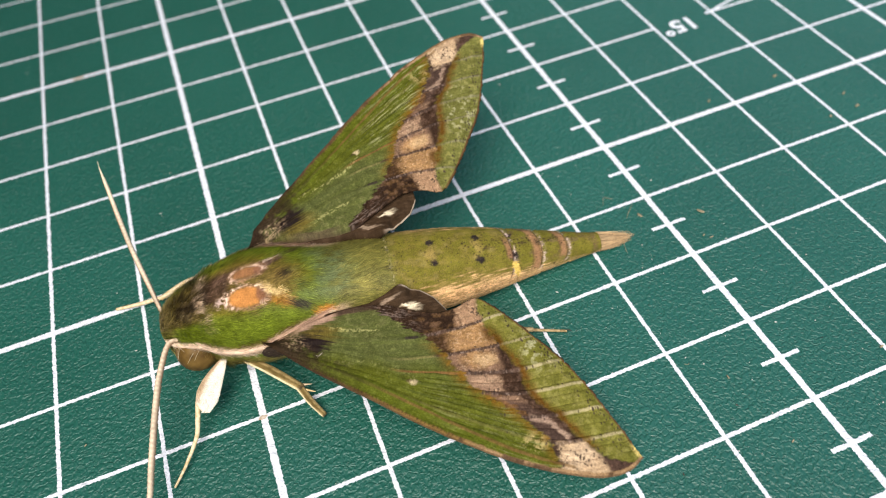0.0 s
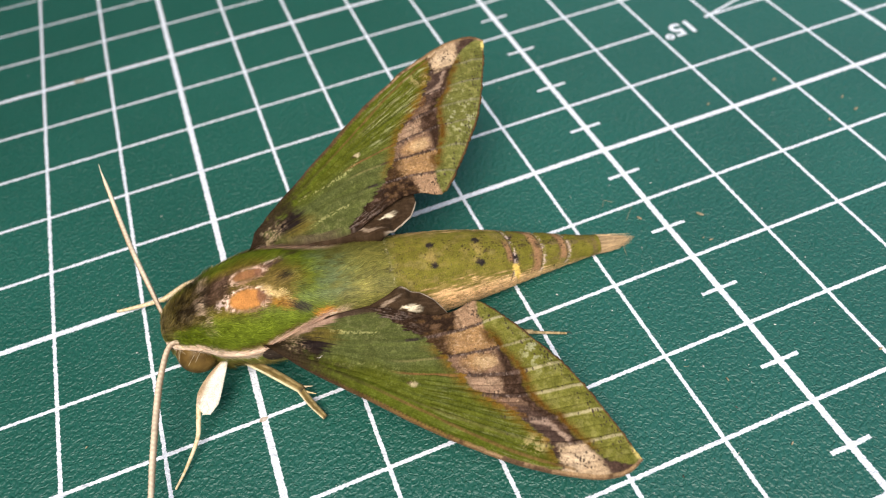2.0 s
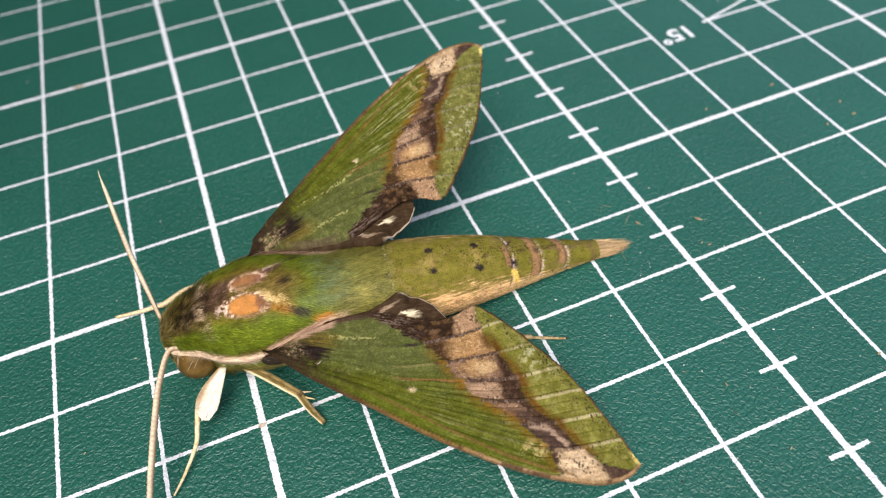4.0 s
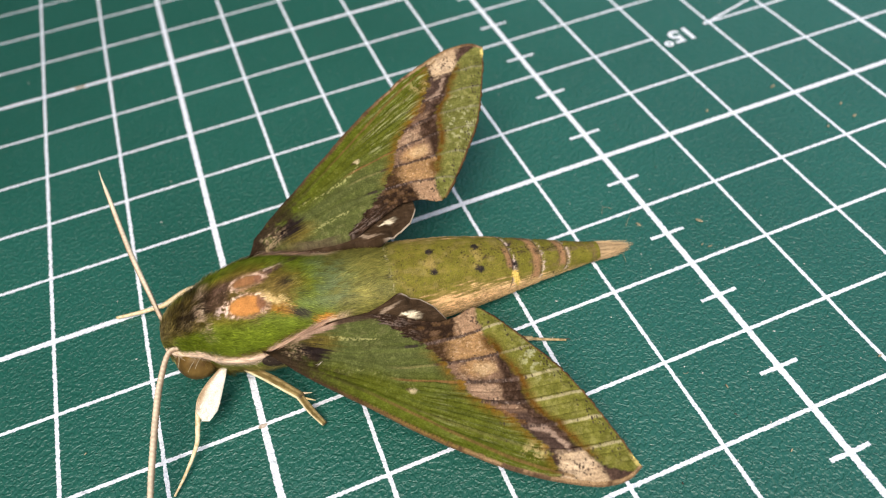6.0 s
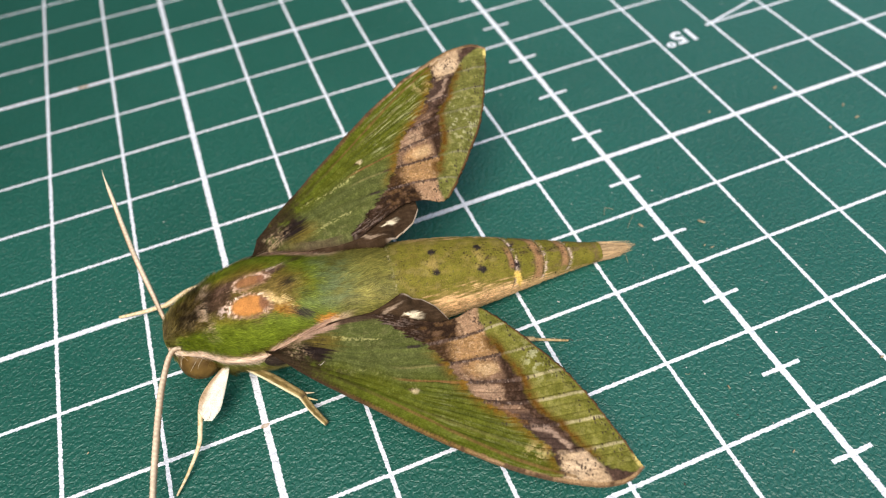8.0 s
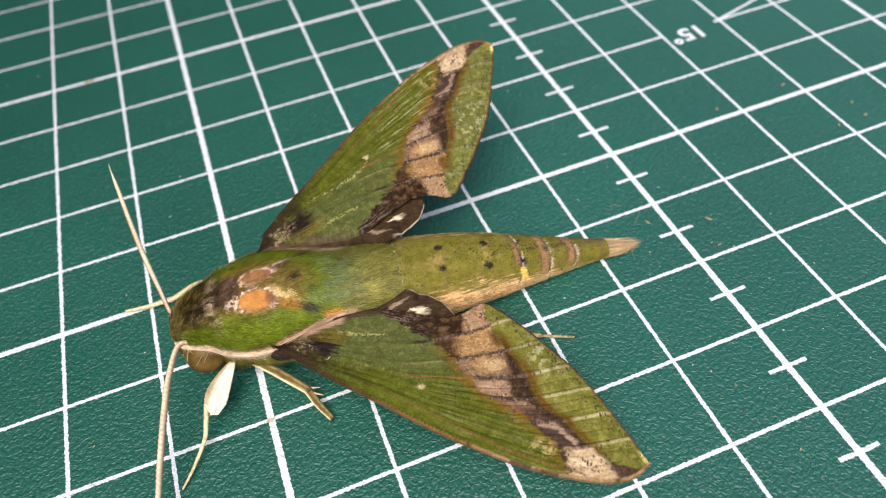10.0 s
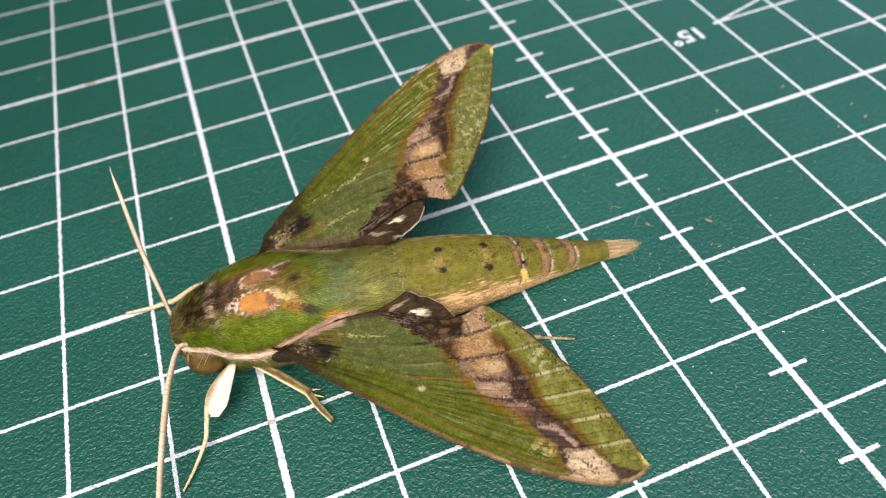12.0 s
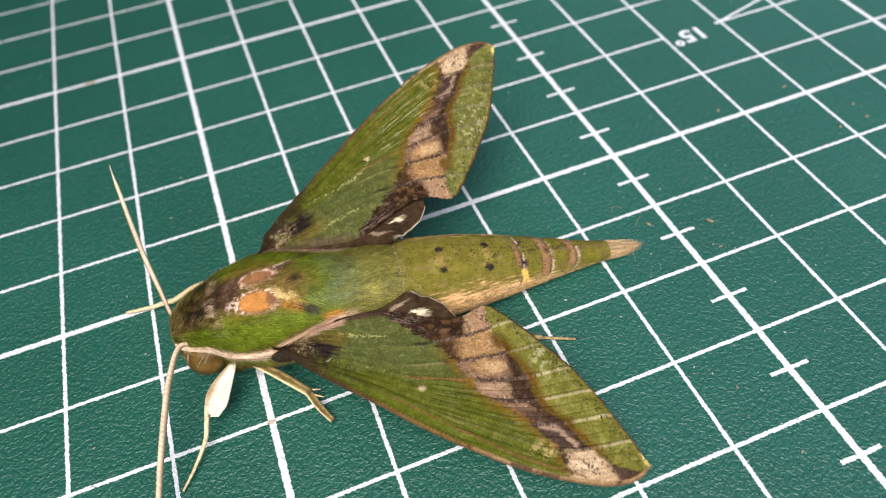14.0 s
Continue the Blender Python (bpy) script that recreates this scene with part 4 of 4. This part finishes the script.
            p = q + (-rng.uniform(0.2, 1.4), rng.normal(0, 0.5))
        r = rng.uniform(0.035, 0.09)
        near = (np.abs(a - p[0]) < 0.6) & (np.abs(b - p[1]) < 0.6)
        if near.any():
            m = spot(a[near], b[near], p[0], p[1], r * 1.6, r, rng.uniform(60, 120), 0.4)
            col[near] = blend(col[near], m * 0.85, (0.040, 0.028, 0.022))
    n4 = cloudy(a * 15, b * 15, 0, seed + 50, 2) - 0.5
    col *= (1 + 0.42 * n3 + 0.55 * n4 + 0.14 * thread + 0.2 * n2)[..., None] * blend(np.zeros(a.shape + (3,)) + np.array((1.03, 0.99, 1.0)), band, (1.04, 1.01, 0.97))

    c = 7.077 + 0.003 * a + 0.034 * b
    c = c + 0.10 * np.exp(-(vein / 0.25) ** 2) + 0.16 * np.exp(-(sub / 0.3) ** 2) + 0.05 * comb * step(6, 14, run) - 0.08 * step(0.20, 0.0, fold) * folded
    c = c + 0.12 * step(0.8, 0, from_costa) - 0.25 * step(1.2, 0, edge_out) * step(23, 27, a) + 0.35 * n1 + 0.06 * n2
    c = c - 0.9 * step(9, 4, run) * step(1.5, 0, from_hind)
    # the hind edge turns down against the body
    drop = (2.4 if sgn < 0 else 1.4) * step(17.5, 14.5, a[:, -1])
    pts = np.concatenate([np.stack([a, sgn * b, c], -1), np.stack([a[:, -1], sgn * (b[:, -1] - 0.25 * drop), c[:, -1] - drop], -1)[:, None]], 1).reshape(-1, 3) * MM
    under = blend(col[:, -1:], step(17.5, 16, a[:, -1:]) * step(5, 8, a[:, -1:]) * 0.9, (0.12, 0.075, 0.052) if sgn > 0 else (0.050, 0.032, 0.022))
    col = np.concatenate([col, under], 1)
    nv += 1
    faces = sheet(nu, nv)
    if sgn > 0:
        faces = [f[::-1] for f in faces]
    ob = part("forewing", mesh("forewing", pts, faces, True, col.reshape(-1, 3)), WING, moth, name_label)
    solid = ob.modifiers.new("thickness", "SOLIDIFY")
    solid.thickness, solid.offset = 0.12 * MM, -1
    return ob


def hindwing(sgn):
    nu, nv = 170, 70
    a = np.linspace(9.0, 22.75, nu)[:, None] + np.zeros((1, nv))
    v = np.linspace(0, 1, nv)[None, :]
    inner = np.interp(a, [9, 11, 15.5, 17.5, 18.9, 19.4, 20.6, 21.8, 22.4, 22.75], [4.0, 4.1, 4.1, 3.5, 3.15, 3.35, 3.9, 4.9, 5.9, 6.6])
    outer = np.interp(a, [9, 17, 20, 22, 22.75], [5.6, 6.6, 8.0, 8.2, 7.6])
    b = inner + (outer - inner) * v
    n2 = cloudy(a * 2.5, b * 2.5, 0, 61) - 0.5
    hair = cloudy(a * 1.2, b * 7, 0, 63) - 0.5
    col = np.zeros(a.shape + (3,)) + np.array((0.045, 0.027, 0.014))
    col = blend(col, step(0.05, 0.25, hair) * 0.4, (0.10, 0.062, 0.035))
    col = blend(col, spot(a + 1.0 * hair + 0.3 * n2, b + 0.4 * n2, 19.4, 5.35, 0.8, (0.14 + 0.32 * step(18.6, 19.9, a)) * (1.0 if sgn < 0 else 0.7), 14, 0.5), (0.80, 0.68, 0.46))
    col = blend(col, spot(a + 1.2 * hair, b + 0.25 * n2, 17.0, 4.4, 1.6, 0.15, -16, 0.6) * 0.6, (0.42, 0.31, 0.21))
    col = blend(col, step(0.16, 0.05, b - inner) * step(18.5, 19.5, a), (0.46, 0.36, 0.26))
    col *= (1 + 0.6 * n2)[..., None]
    c = 6.75 + 0.02 * (b - 4) - 0.12 * v
    c = c + 0.75 * np.exp(-((a - 18.7) / 1.0) ** 2) * (1 - v) ** 2 - 0.35 * np.exp(-((a - 19.7) / 0.4) ** 2) * (1 - v) ** 2
    c = c - 0.5 * step(20.5, 22.7, a) * (1 - v) - 0.6 * step(12, 9, a)
    drop = (2.6 if sgn < 0 else 1.5) * step(19.5, 17.5, a[:, 0])
    pts = np.concatenate([np.stack([a[:, 0], sgn * (b[:, 0] - 0.3 * drop), c[:, 0] - drop], -1)[:, None], np.stack([a, sgn * b, c], -1)], 1).reshape(-1, 3) * MM
    col = np.concatenate([col[:, :1], col], 1)
    nv += 1
    faces = sheet(nu, nv)
    if sgn < 0:
        faces = [f[::-1] for f in faces]
    ob = part("hindwing", mesh("hindwing", pts, faces, True, col.reshape(-1, 3)), WING, moth, "dark brown hindwing edge with a cream spot")
    solid = ob.modifiers.new("thickness", "SOLIDIFY")
    solid.thickness, solid.offset = 0.1 * MM, -1


forewing(-1, "green forewing with a brown diagonal band, near the mat")
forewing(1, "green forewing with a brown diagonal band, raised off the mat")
hindwing(-1), hindwing(1)


def root_tuft(sgn):
    """The black scale tuft over the hinge of the wing."""
    rng = np.random.default_rng(60)
    core = np.array([5.9, sgn * 6.5, 6.95])
    verts, faces, col = [], [], []
    for k in range(700):
        d = rng.normal(0, 1, 3)
        d /= np.linalg.norm(d)
        d[2] = abs(d[2])
        root = core + d * np.array((1.35, 0.6, 0.3))
        tip = root + np.array([0.55, sgn * 0.25, 0.05]) * rng.uniform(0.5, 1.3) + d * 0.12
        side = np.cross(tip - root, d)
        side *= 0.05 / (np.linalg.norm(side) + 1e-9)
        n = len(verts)
        verts += [root - side, root + side, tip]
        faces.append((n, n + 1, n + 2))
        col += [np.array((0.028, 0.020, 0.014)) * rng.uniform(0.5, 2.2)] * 3
    return part("root_tuft", mesh("root_tuft", np.array(verts) * MM, faces, False, np.array(col)), FUR, moth, "black scale tuft at the wing hinge")


root_tuft(-1)

# ---- feelers and legs ----
def antenna(points, radius):
    p = spline(points, 90)
    k = np.linspace(0, 1, 90)
    r = radius * (0.75 + 0.45 * np.sin(np.pi * np.clip(k * 1.05, 0, 1)) ** 0.7) * (1 - 0.15 * k)
    r = r * np.where(np.arange(90) % 2, 1.09, 0.93)
    r[-12:] *= np.linspace(0.95, 0.10, 12)
    v, f = tube(p, r, 12)
    turn = -np.cos(2 * np.pi * (np.arange(len(v)) % 12) / 12)
    along = np.repeat(k, 12)
    col = np.zeros((len(v), 3)) + np.array((0.80, 0.66, 0.47))
    col = blend(col, step(0.25, 0.75, turn) * step(1.0, 0.6, along) * 0.75, (0.26, 0.16, 0.095))
    col = blend(col, step(0.6, 0.95, -turn) * step(0.3, 0.1, along) * 0.85, (0.13, 0.065, 0.05))
    col = blend(col, step(0.2, 0.0, along) * 0.3, (0.25, 0.15, 0.08))
    col = blend(col, np.repeat(np.arange(90) % 2, 12) * step(0.9, 0.6, along) * 0.3, (0.22, 0.13, 0.08))
    feeler = part("antenna", mesh("antenna", v * MM, f, True, col), FUR, moth, "long straw coloured antenna")
    # combs of short brown bristles down both sides
    rng = np.random.default_rng(12)
    verts, faces = [], []
    fine = spline(points, 260)
    for i in range(10, 236):
        way = fine[i + 1] - fine[i - 1]
        way /= np.linalg.norm(way)
        here = np.interp(i / 259, k, r)
        for edge in (-1, 1):
            side = edge * np.cross(way, (0, 0, 1.0))
            side /= np.linalg.norm(side)
            root = fine[i] + side * here * 0.85 + np.array([0, 0, rng.uniform(-0.05, 0.1)])
            tip = fine[i] + side * (here + rng.uniform(0.05, 0.13)) + way * 0.05
            n = len(verts)
            verts += [root - way * 0.022, root + way * 0.022, tip]
            faces.append((n, n + 1, n + 2))
    part("comb", mesh("comb", np.array(verts) * MM, faces, False, np.tile((0.15, 0.085, 0.045), (len(verts), 1))), FUR, feeler, "fine brown bristles", "stuff")
    return feeler


antenna([(-4.6, 1.1, 4.3), (-5.1, 1.5, 4.7), (-6.0, 4.4, 4.9), (-7.4, 9.0, 5.1), (-8.5, 13.4, 5.4), (-9.3, 17.0, 5.7), (-9.9, 19.6, 6.0), (-10.05, 20.7, 6.3)], 0.225)
antenna([(-3.2, -2.4, 5.3), (-3.6, -2.4, 5.55), (-4.3, -2.35, 5.4), (-4.95, -2.85, 5.0), (-5.55, -4.3, 4.8), (-6.1, -6.4, 4.8), (-6.6, -9.7, 5.0), (-7.1, -13.9, 5.3), (-7.5, -17.5, 5.6), (-8.6, -21, 6.0)], 0.28)


def limb(name, points, radii, material_, parent, squash=1.0, n=24):
    p = spline(to_moth(points), n)
    r = np.interp(np.linspace(0, 1, n), np.linspace(0, 1, len(radii)), radii)
    v, f = tube(p, r, 10, squash)
    return part(name, mesh(name, v * MM, f), material_, parent)


def striped_limb(name, points, radii, parent, squash=1.0, n=40, white=False):
    """A leg whose scales run in stripes: pale along one edge, olive brown over the top."""
    p = spline(to_moth(points), n)
    r = np.interp(np.linspace(0, 1, n), np.linspace(0, 1, len(radii)), radii)
    v, f = tube(p, r, 20, squash)
    k = np.tile(np.arange(20), n)
    side = np.cos(2 * np.pi * k / 20)
    along = np.repeat(np.linspace(0, 1, n), 20)
    streak = cloudy(along * 6, k * 0.7, 0, 23) - 0.5
    if white:
        col = np.zeros((len(v), 3)) + np.array((0.88, 0.79, 0.63))
        col = blend(col, step(0.15, 0.62, side + 0.5 * streak) * step(1.0, 0.75, along) * 0.85, (0.40, 0.26, 0.13))
        col = blend(col, step(0.90, 0.99, side), (0.72, 0.56, 0.34))
    else:
        col = np.zeros((len(v), 3)) + np.array((0.38, 0.28, 0.12))
        col = blend(col, step(0.60, 0.25, np.abs(side - 0.1) + streak) * 0.9, (0.115, 0.078, 0.022))
        col = blend(col, step(0.62, 0.78, side), (0.92, 0.76, 0.46))
        col = blend(col, step(-0.80, -0.92, side) * 0.7, (0.70, 0.56, 0.32))
        col = blend(col, step(0.93, 0.99, along) * 0.8, (0.05, 0.035, 0.02))
    return part(name, mesh(name, v * MM, f, True, col), BODY, parent)


# near foreleg: broad white shank and thin foot
shank = striped_limb("foreleg", [(0.3, -12.5, 4.6), (-1.8, -14.8, 4.3), (-4.0, -17.2, 3.4), (-4.75, -19.1, 2.9)], [0.05, 0.07, 0.12, 0.26, 0.58, 0.86, 1.08, 1.20, 1.10, 0.35], moth, 0.32, 60, True)
tagged(shank, "white scaled foreleg")


def scale_tuft(path, count, spread, size, parent, seed):
    """Loose flat scales standing off the edge of a leg."""
    rng = np.random.default_rng(seed)
    p = spline(to_moth(path), 60)
    verts, faces, col = [], [], []
    for k in range(count):
        i = int(rng.uniform(44, 59))
        way = p[min(i + 1, 59)] - p[i - 1]
        way /= np.linalg.norm(way)
        side = np.cross(way, (0, 0, 1))
        side /= np.linalg.norm(side)
        wide = spread * math.sin(math.pi * (0.15 + 0.75 * i / 59))
        root = p[i] + side * rng.uniform(-1, 0.1) * wide + np.array([0, 0, rng.uniform(0.1, 0.35)])
        tip = root + way * size * rng.uniform(0.6, 1.3) + side * rng.normal(0, 0.12) + np.array([0, 0, rng.uniform(-0.05, 0.08)])
        w = side * rng.uniform(0.05, 0.12)
        n = len(verts)
        verts += [root - w, root + w, tip + w * 0.5, tip - w * 0.5]
        faces.append((n, n + 1, n + 2, n + 3))
        col += [np.array((0.88, 0.81, 0.68)) * rng.uniform(0.85, 1.1)] * 4
    part("scale_tuft", mesh("scale_tuft", np.array(verts) * MM, faces, False, np.array(col)), FUR, parent, "", "stuff")


scale_tuft([(-1.6, -13.4, 4.5), (-3.0, -15.4, 4.2), (-4.5, -17.3, 3.4), (-4.9, -18.7, 3.0)], 150, 0.85, 0.4, shank, 4)
limb("foot", [(-5.3, -17.6, 3.0), (-5.8, -19.2, 2.3), (-6.4, -20.5, 1.5), (-8.0, -22.6, 0.8), (-9.4, -24.1, 0.35)], [0.27, 0.24, 0.2, 0.15, 0.1], LEG_WHITE, shank)
# near middle leg with its spur
mid = striped_limb("middle_leg", [(-0.6, -14.2, 3.2), (1.8, -16.6, 2.9), (4.6, -19.8, 2.0)], [0.26, 0.40, 0.48, 0.47, 0.42], moth)
tagged(mid, "straw coloured middle leg with spurs")
striped_limb("foot", [(4.3, -19.5, 2.1), (5.0, -21.2, 1.2), (5.8, -22.7, 0.45)], [0.38, 0.37, 0.28], mid)
limb("spur", [(4.0, -19.2, 2.1), (5.0, -19.6, 2.2), (5.6, -19.75, 2.1)], [0.16, 0.12, 0.03], ANTENNA, mid)
limb("spur", [(4.3, -19.6, 1.9), (5.2, -20.2, 1.8), (5.7, -20.5, 1.7)], [0.15, 0.11, 0.03], LEG, mid)
# near hind leg, its foot showing past the wing
hind = limb("hind_leg", [(12.0, -16.0, 2.5), (20.0, -18.5, 1.6), (28.9, -22.1, 0.6)], [0.4, 0.35, 0.25], DRY, moth)
tagged(hind, "straw coloured hind leg under the wing")
limb("foot", [(28.5, -21.95, 0.6), (30.5, -22.85, 0.45), (32.1, -23.6, 0.4)], [0.17, 0.15, 0.13], DRY, hind)
limb("claw", [(31.9, -23.5, 0.45), (32.3, -23.6, 0.5), (32.6, -23.85, 0.3)], [0.07, 0.05, 0.02], GRIT, hind)
# far foreleg, stretched out along the mat
far = limb("foreleg", [(-2.5, -1.0, 2.0), (-4.5, -0.4, 1.4), (-7.6, -1.1, 1.0)], [0.32, 0.36, 0.27], LEG_WHITE, moth)
tagged(far, "straw coloured foreleg stretched out on the mat")
limb("foot", [(-7.4, -1.0, 1.0), (-10.0, -0.5, 0.6), (-12.8, 0.1, 0.35)], [0.25, 0.23, 0.16], LEG_WHITE, far)


# ---- a speck of lint caught on the near wing ----
def lint(a, b, seed):
    rng = np.random.default_rng(seed)
    core = np.array([a, -b, 7.08 + 0.003 * a + 0.034 * b + 0.12])
    verts, faces = [], []
    for k in range(4):
        w = rng.uniform(0, 6.28)
        way = np.array([math.cos(w), math.sin(w), rng.uniform(0.0, 0.25)]) * rng.uniform(0.2, 0.5)
        v, f = tube(spline([core, core + way * 0.5 + (0, 0, 0.08), core + way], 10), np.linspace(0.022, 0.006, 10), 5)
        faces += [tuple(i + len(verts) for i in q) for q in f]
        verts += v.tolist()
    ob = new("lint", mesh("lint", np.array(verts) * MM, faces))
    ob.data.materials.append(SMEAR)
    ob.matrix_basis = MOTH
    return tagged(ob, "pale speck of lint caught on the green wing", "lint")


lint(9.9, 8.35, 3)


# ---- litter on the mat ----
def husk(x, y, length, width, turn, seed):
    """A curled flake of chaff lying on the vinyl."""
    rng = np.random.default_rng(seed)
    n, m = 9, 5
    u, v = np.meshgrid(np.linspace(-1, 1, n), np.linspace(-1, 1, m), indexing="ij")
    w = width / 2 * np.sqrt(np.clip(1 - (u * 0.96) ** 2, 0, 1)) * (1 + 0.3 * rng.uniform(-1, 1))
    pts = np.stack([u * length / 2, v * w, 0.06 + 0.10 * width * v ** 2 + 0.05 * (1 + u)], -1).reshape(-1, 3)
    ob = new("husk", mesh("husk", pts * MM, sheet(n, m)))
    ob.data.materials.append(CRUMB)
    solid = ob.modifiers.new("thickness", "SOLIDIFY")
    solid.thickness, solid.offset = 0.04 * MM, 0
    ob.matrix_basis = pose(x * MM, y * MM, 0.03 * MM, 0, 0, turn)
    return tagged(ob, "tiny brown husk flake lying on the green mat", "husk", "litter on the mat")


for x, y, length, width, turn in ((54.4, -14.9, 0.95, 0.42, -60), (47.7, -12.4, 0.8, 0.26, -75), (53.2, -18.8, 0.5, 0.20, -10), (52.6, -18.2, 0.35, 0.14, 20),
                                   (44.0, -34.8, 0.5, 0.12, -100), (59.7, -38.0, 0.4, 0.18, 10), (45.3, -42.8, 0.35, 0.16, 30), (78.1, 2.3, 0.7, 0.30, 15),
                                   (67.1, 1.8, 0.5, 0.25, 40), (83.6, -4.8, 0.6, 0.28, 40), (83.4, -7.6, 0.6, 0.32, 10), (79.0, -7.8, 0.4, 0.22, 60),
                                   (-17.3, -15.9, 0.28, 0.2, 25)):
    husk(x, y, length, width, turn, int(abs(x) * 10))


def fibre(points):
    p = spline(points, 24)
    v, f = tube(p, np.full(24, 0.025), 6)
    ob = new("fibre", mesh("fibre", v * MM, f))
    ob.data.materials.append(CRUMB)
    return tagged(ob, "hair-thin brown fibre lying on the green mat", "fibre", "litter on the mat")


fibre([(47.9, -10.4, 0.06), (47.0, -11.2, 0.12), (46.1, -12.1, 0.06)])
fibre([(44.7, -9.0, 0.06), (45.0, -8.5, 0.10), (45.4, -8.1, 0.15), (46.2, -8.7, 0.06)])
fibre([(43.8, -15.4, 0.06), (43.6, -16.0, 0.10), (43.4, -16.8, 0.06)])
fibre([(41.0, -31.8, 0.06), (41.3, -32.0, 0.10), (41.5, -31.9, 0.06)])


def dust_flecks(seed, count, material_, label):
    rng = np.random.default_rng(seed)
    verts, faces = [], []
    for k in range(count):
        x, y = rng.uniform(-28, 100), rng.uniform(-46, 60)
        if rng.uniform() < 0.5:
            x, y = rng.uniform(25, 62), rng.uniform(-45, 5)
        r = rng.uniform(0.02, 0.055) * rng.choice([1, 1, 1, 1.7])
        t, stretch = rng.uniform(0, 6.28), rng.uniform(1, 2.2)
        n = len(verts)
        for q in range(5):
            dx, dy = r * stretch * math.cos(q * 1.2566), r * math.sin(q * 1.2566)
            verts.append((x + dx * math.cos(t) - dy * math.sin(t), y + dx * math.sin(t) + dy * math.cos(t), 0.06))
        verts.append((x, y, 0.06 + r * 0.8))
        faces += [(n + q, n + (q + 1) % 5, n + 5) for q in range(5)]
    ob = new("dust", mesh("dust", np.array(verts) * MM, faces, False))
    ob.data.materials.append(material_)
    tagged(ob, label, "dust", "", "stuff")


dust_flecks(5, 260, DUST, "pale dust specks scattered over the green mat")
dust_flecks(6, 150, GRIT, "dark grit specks scattered over the green mat")
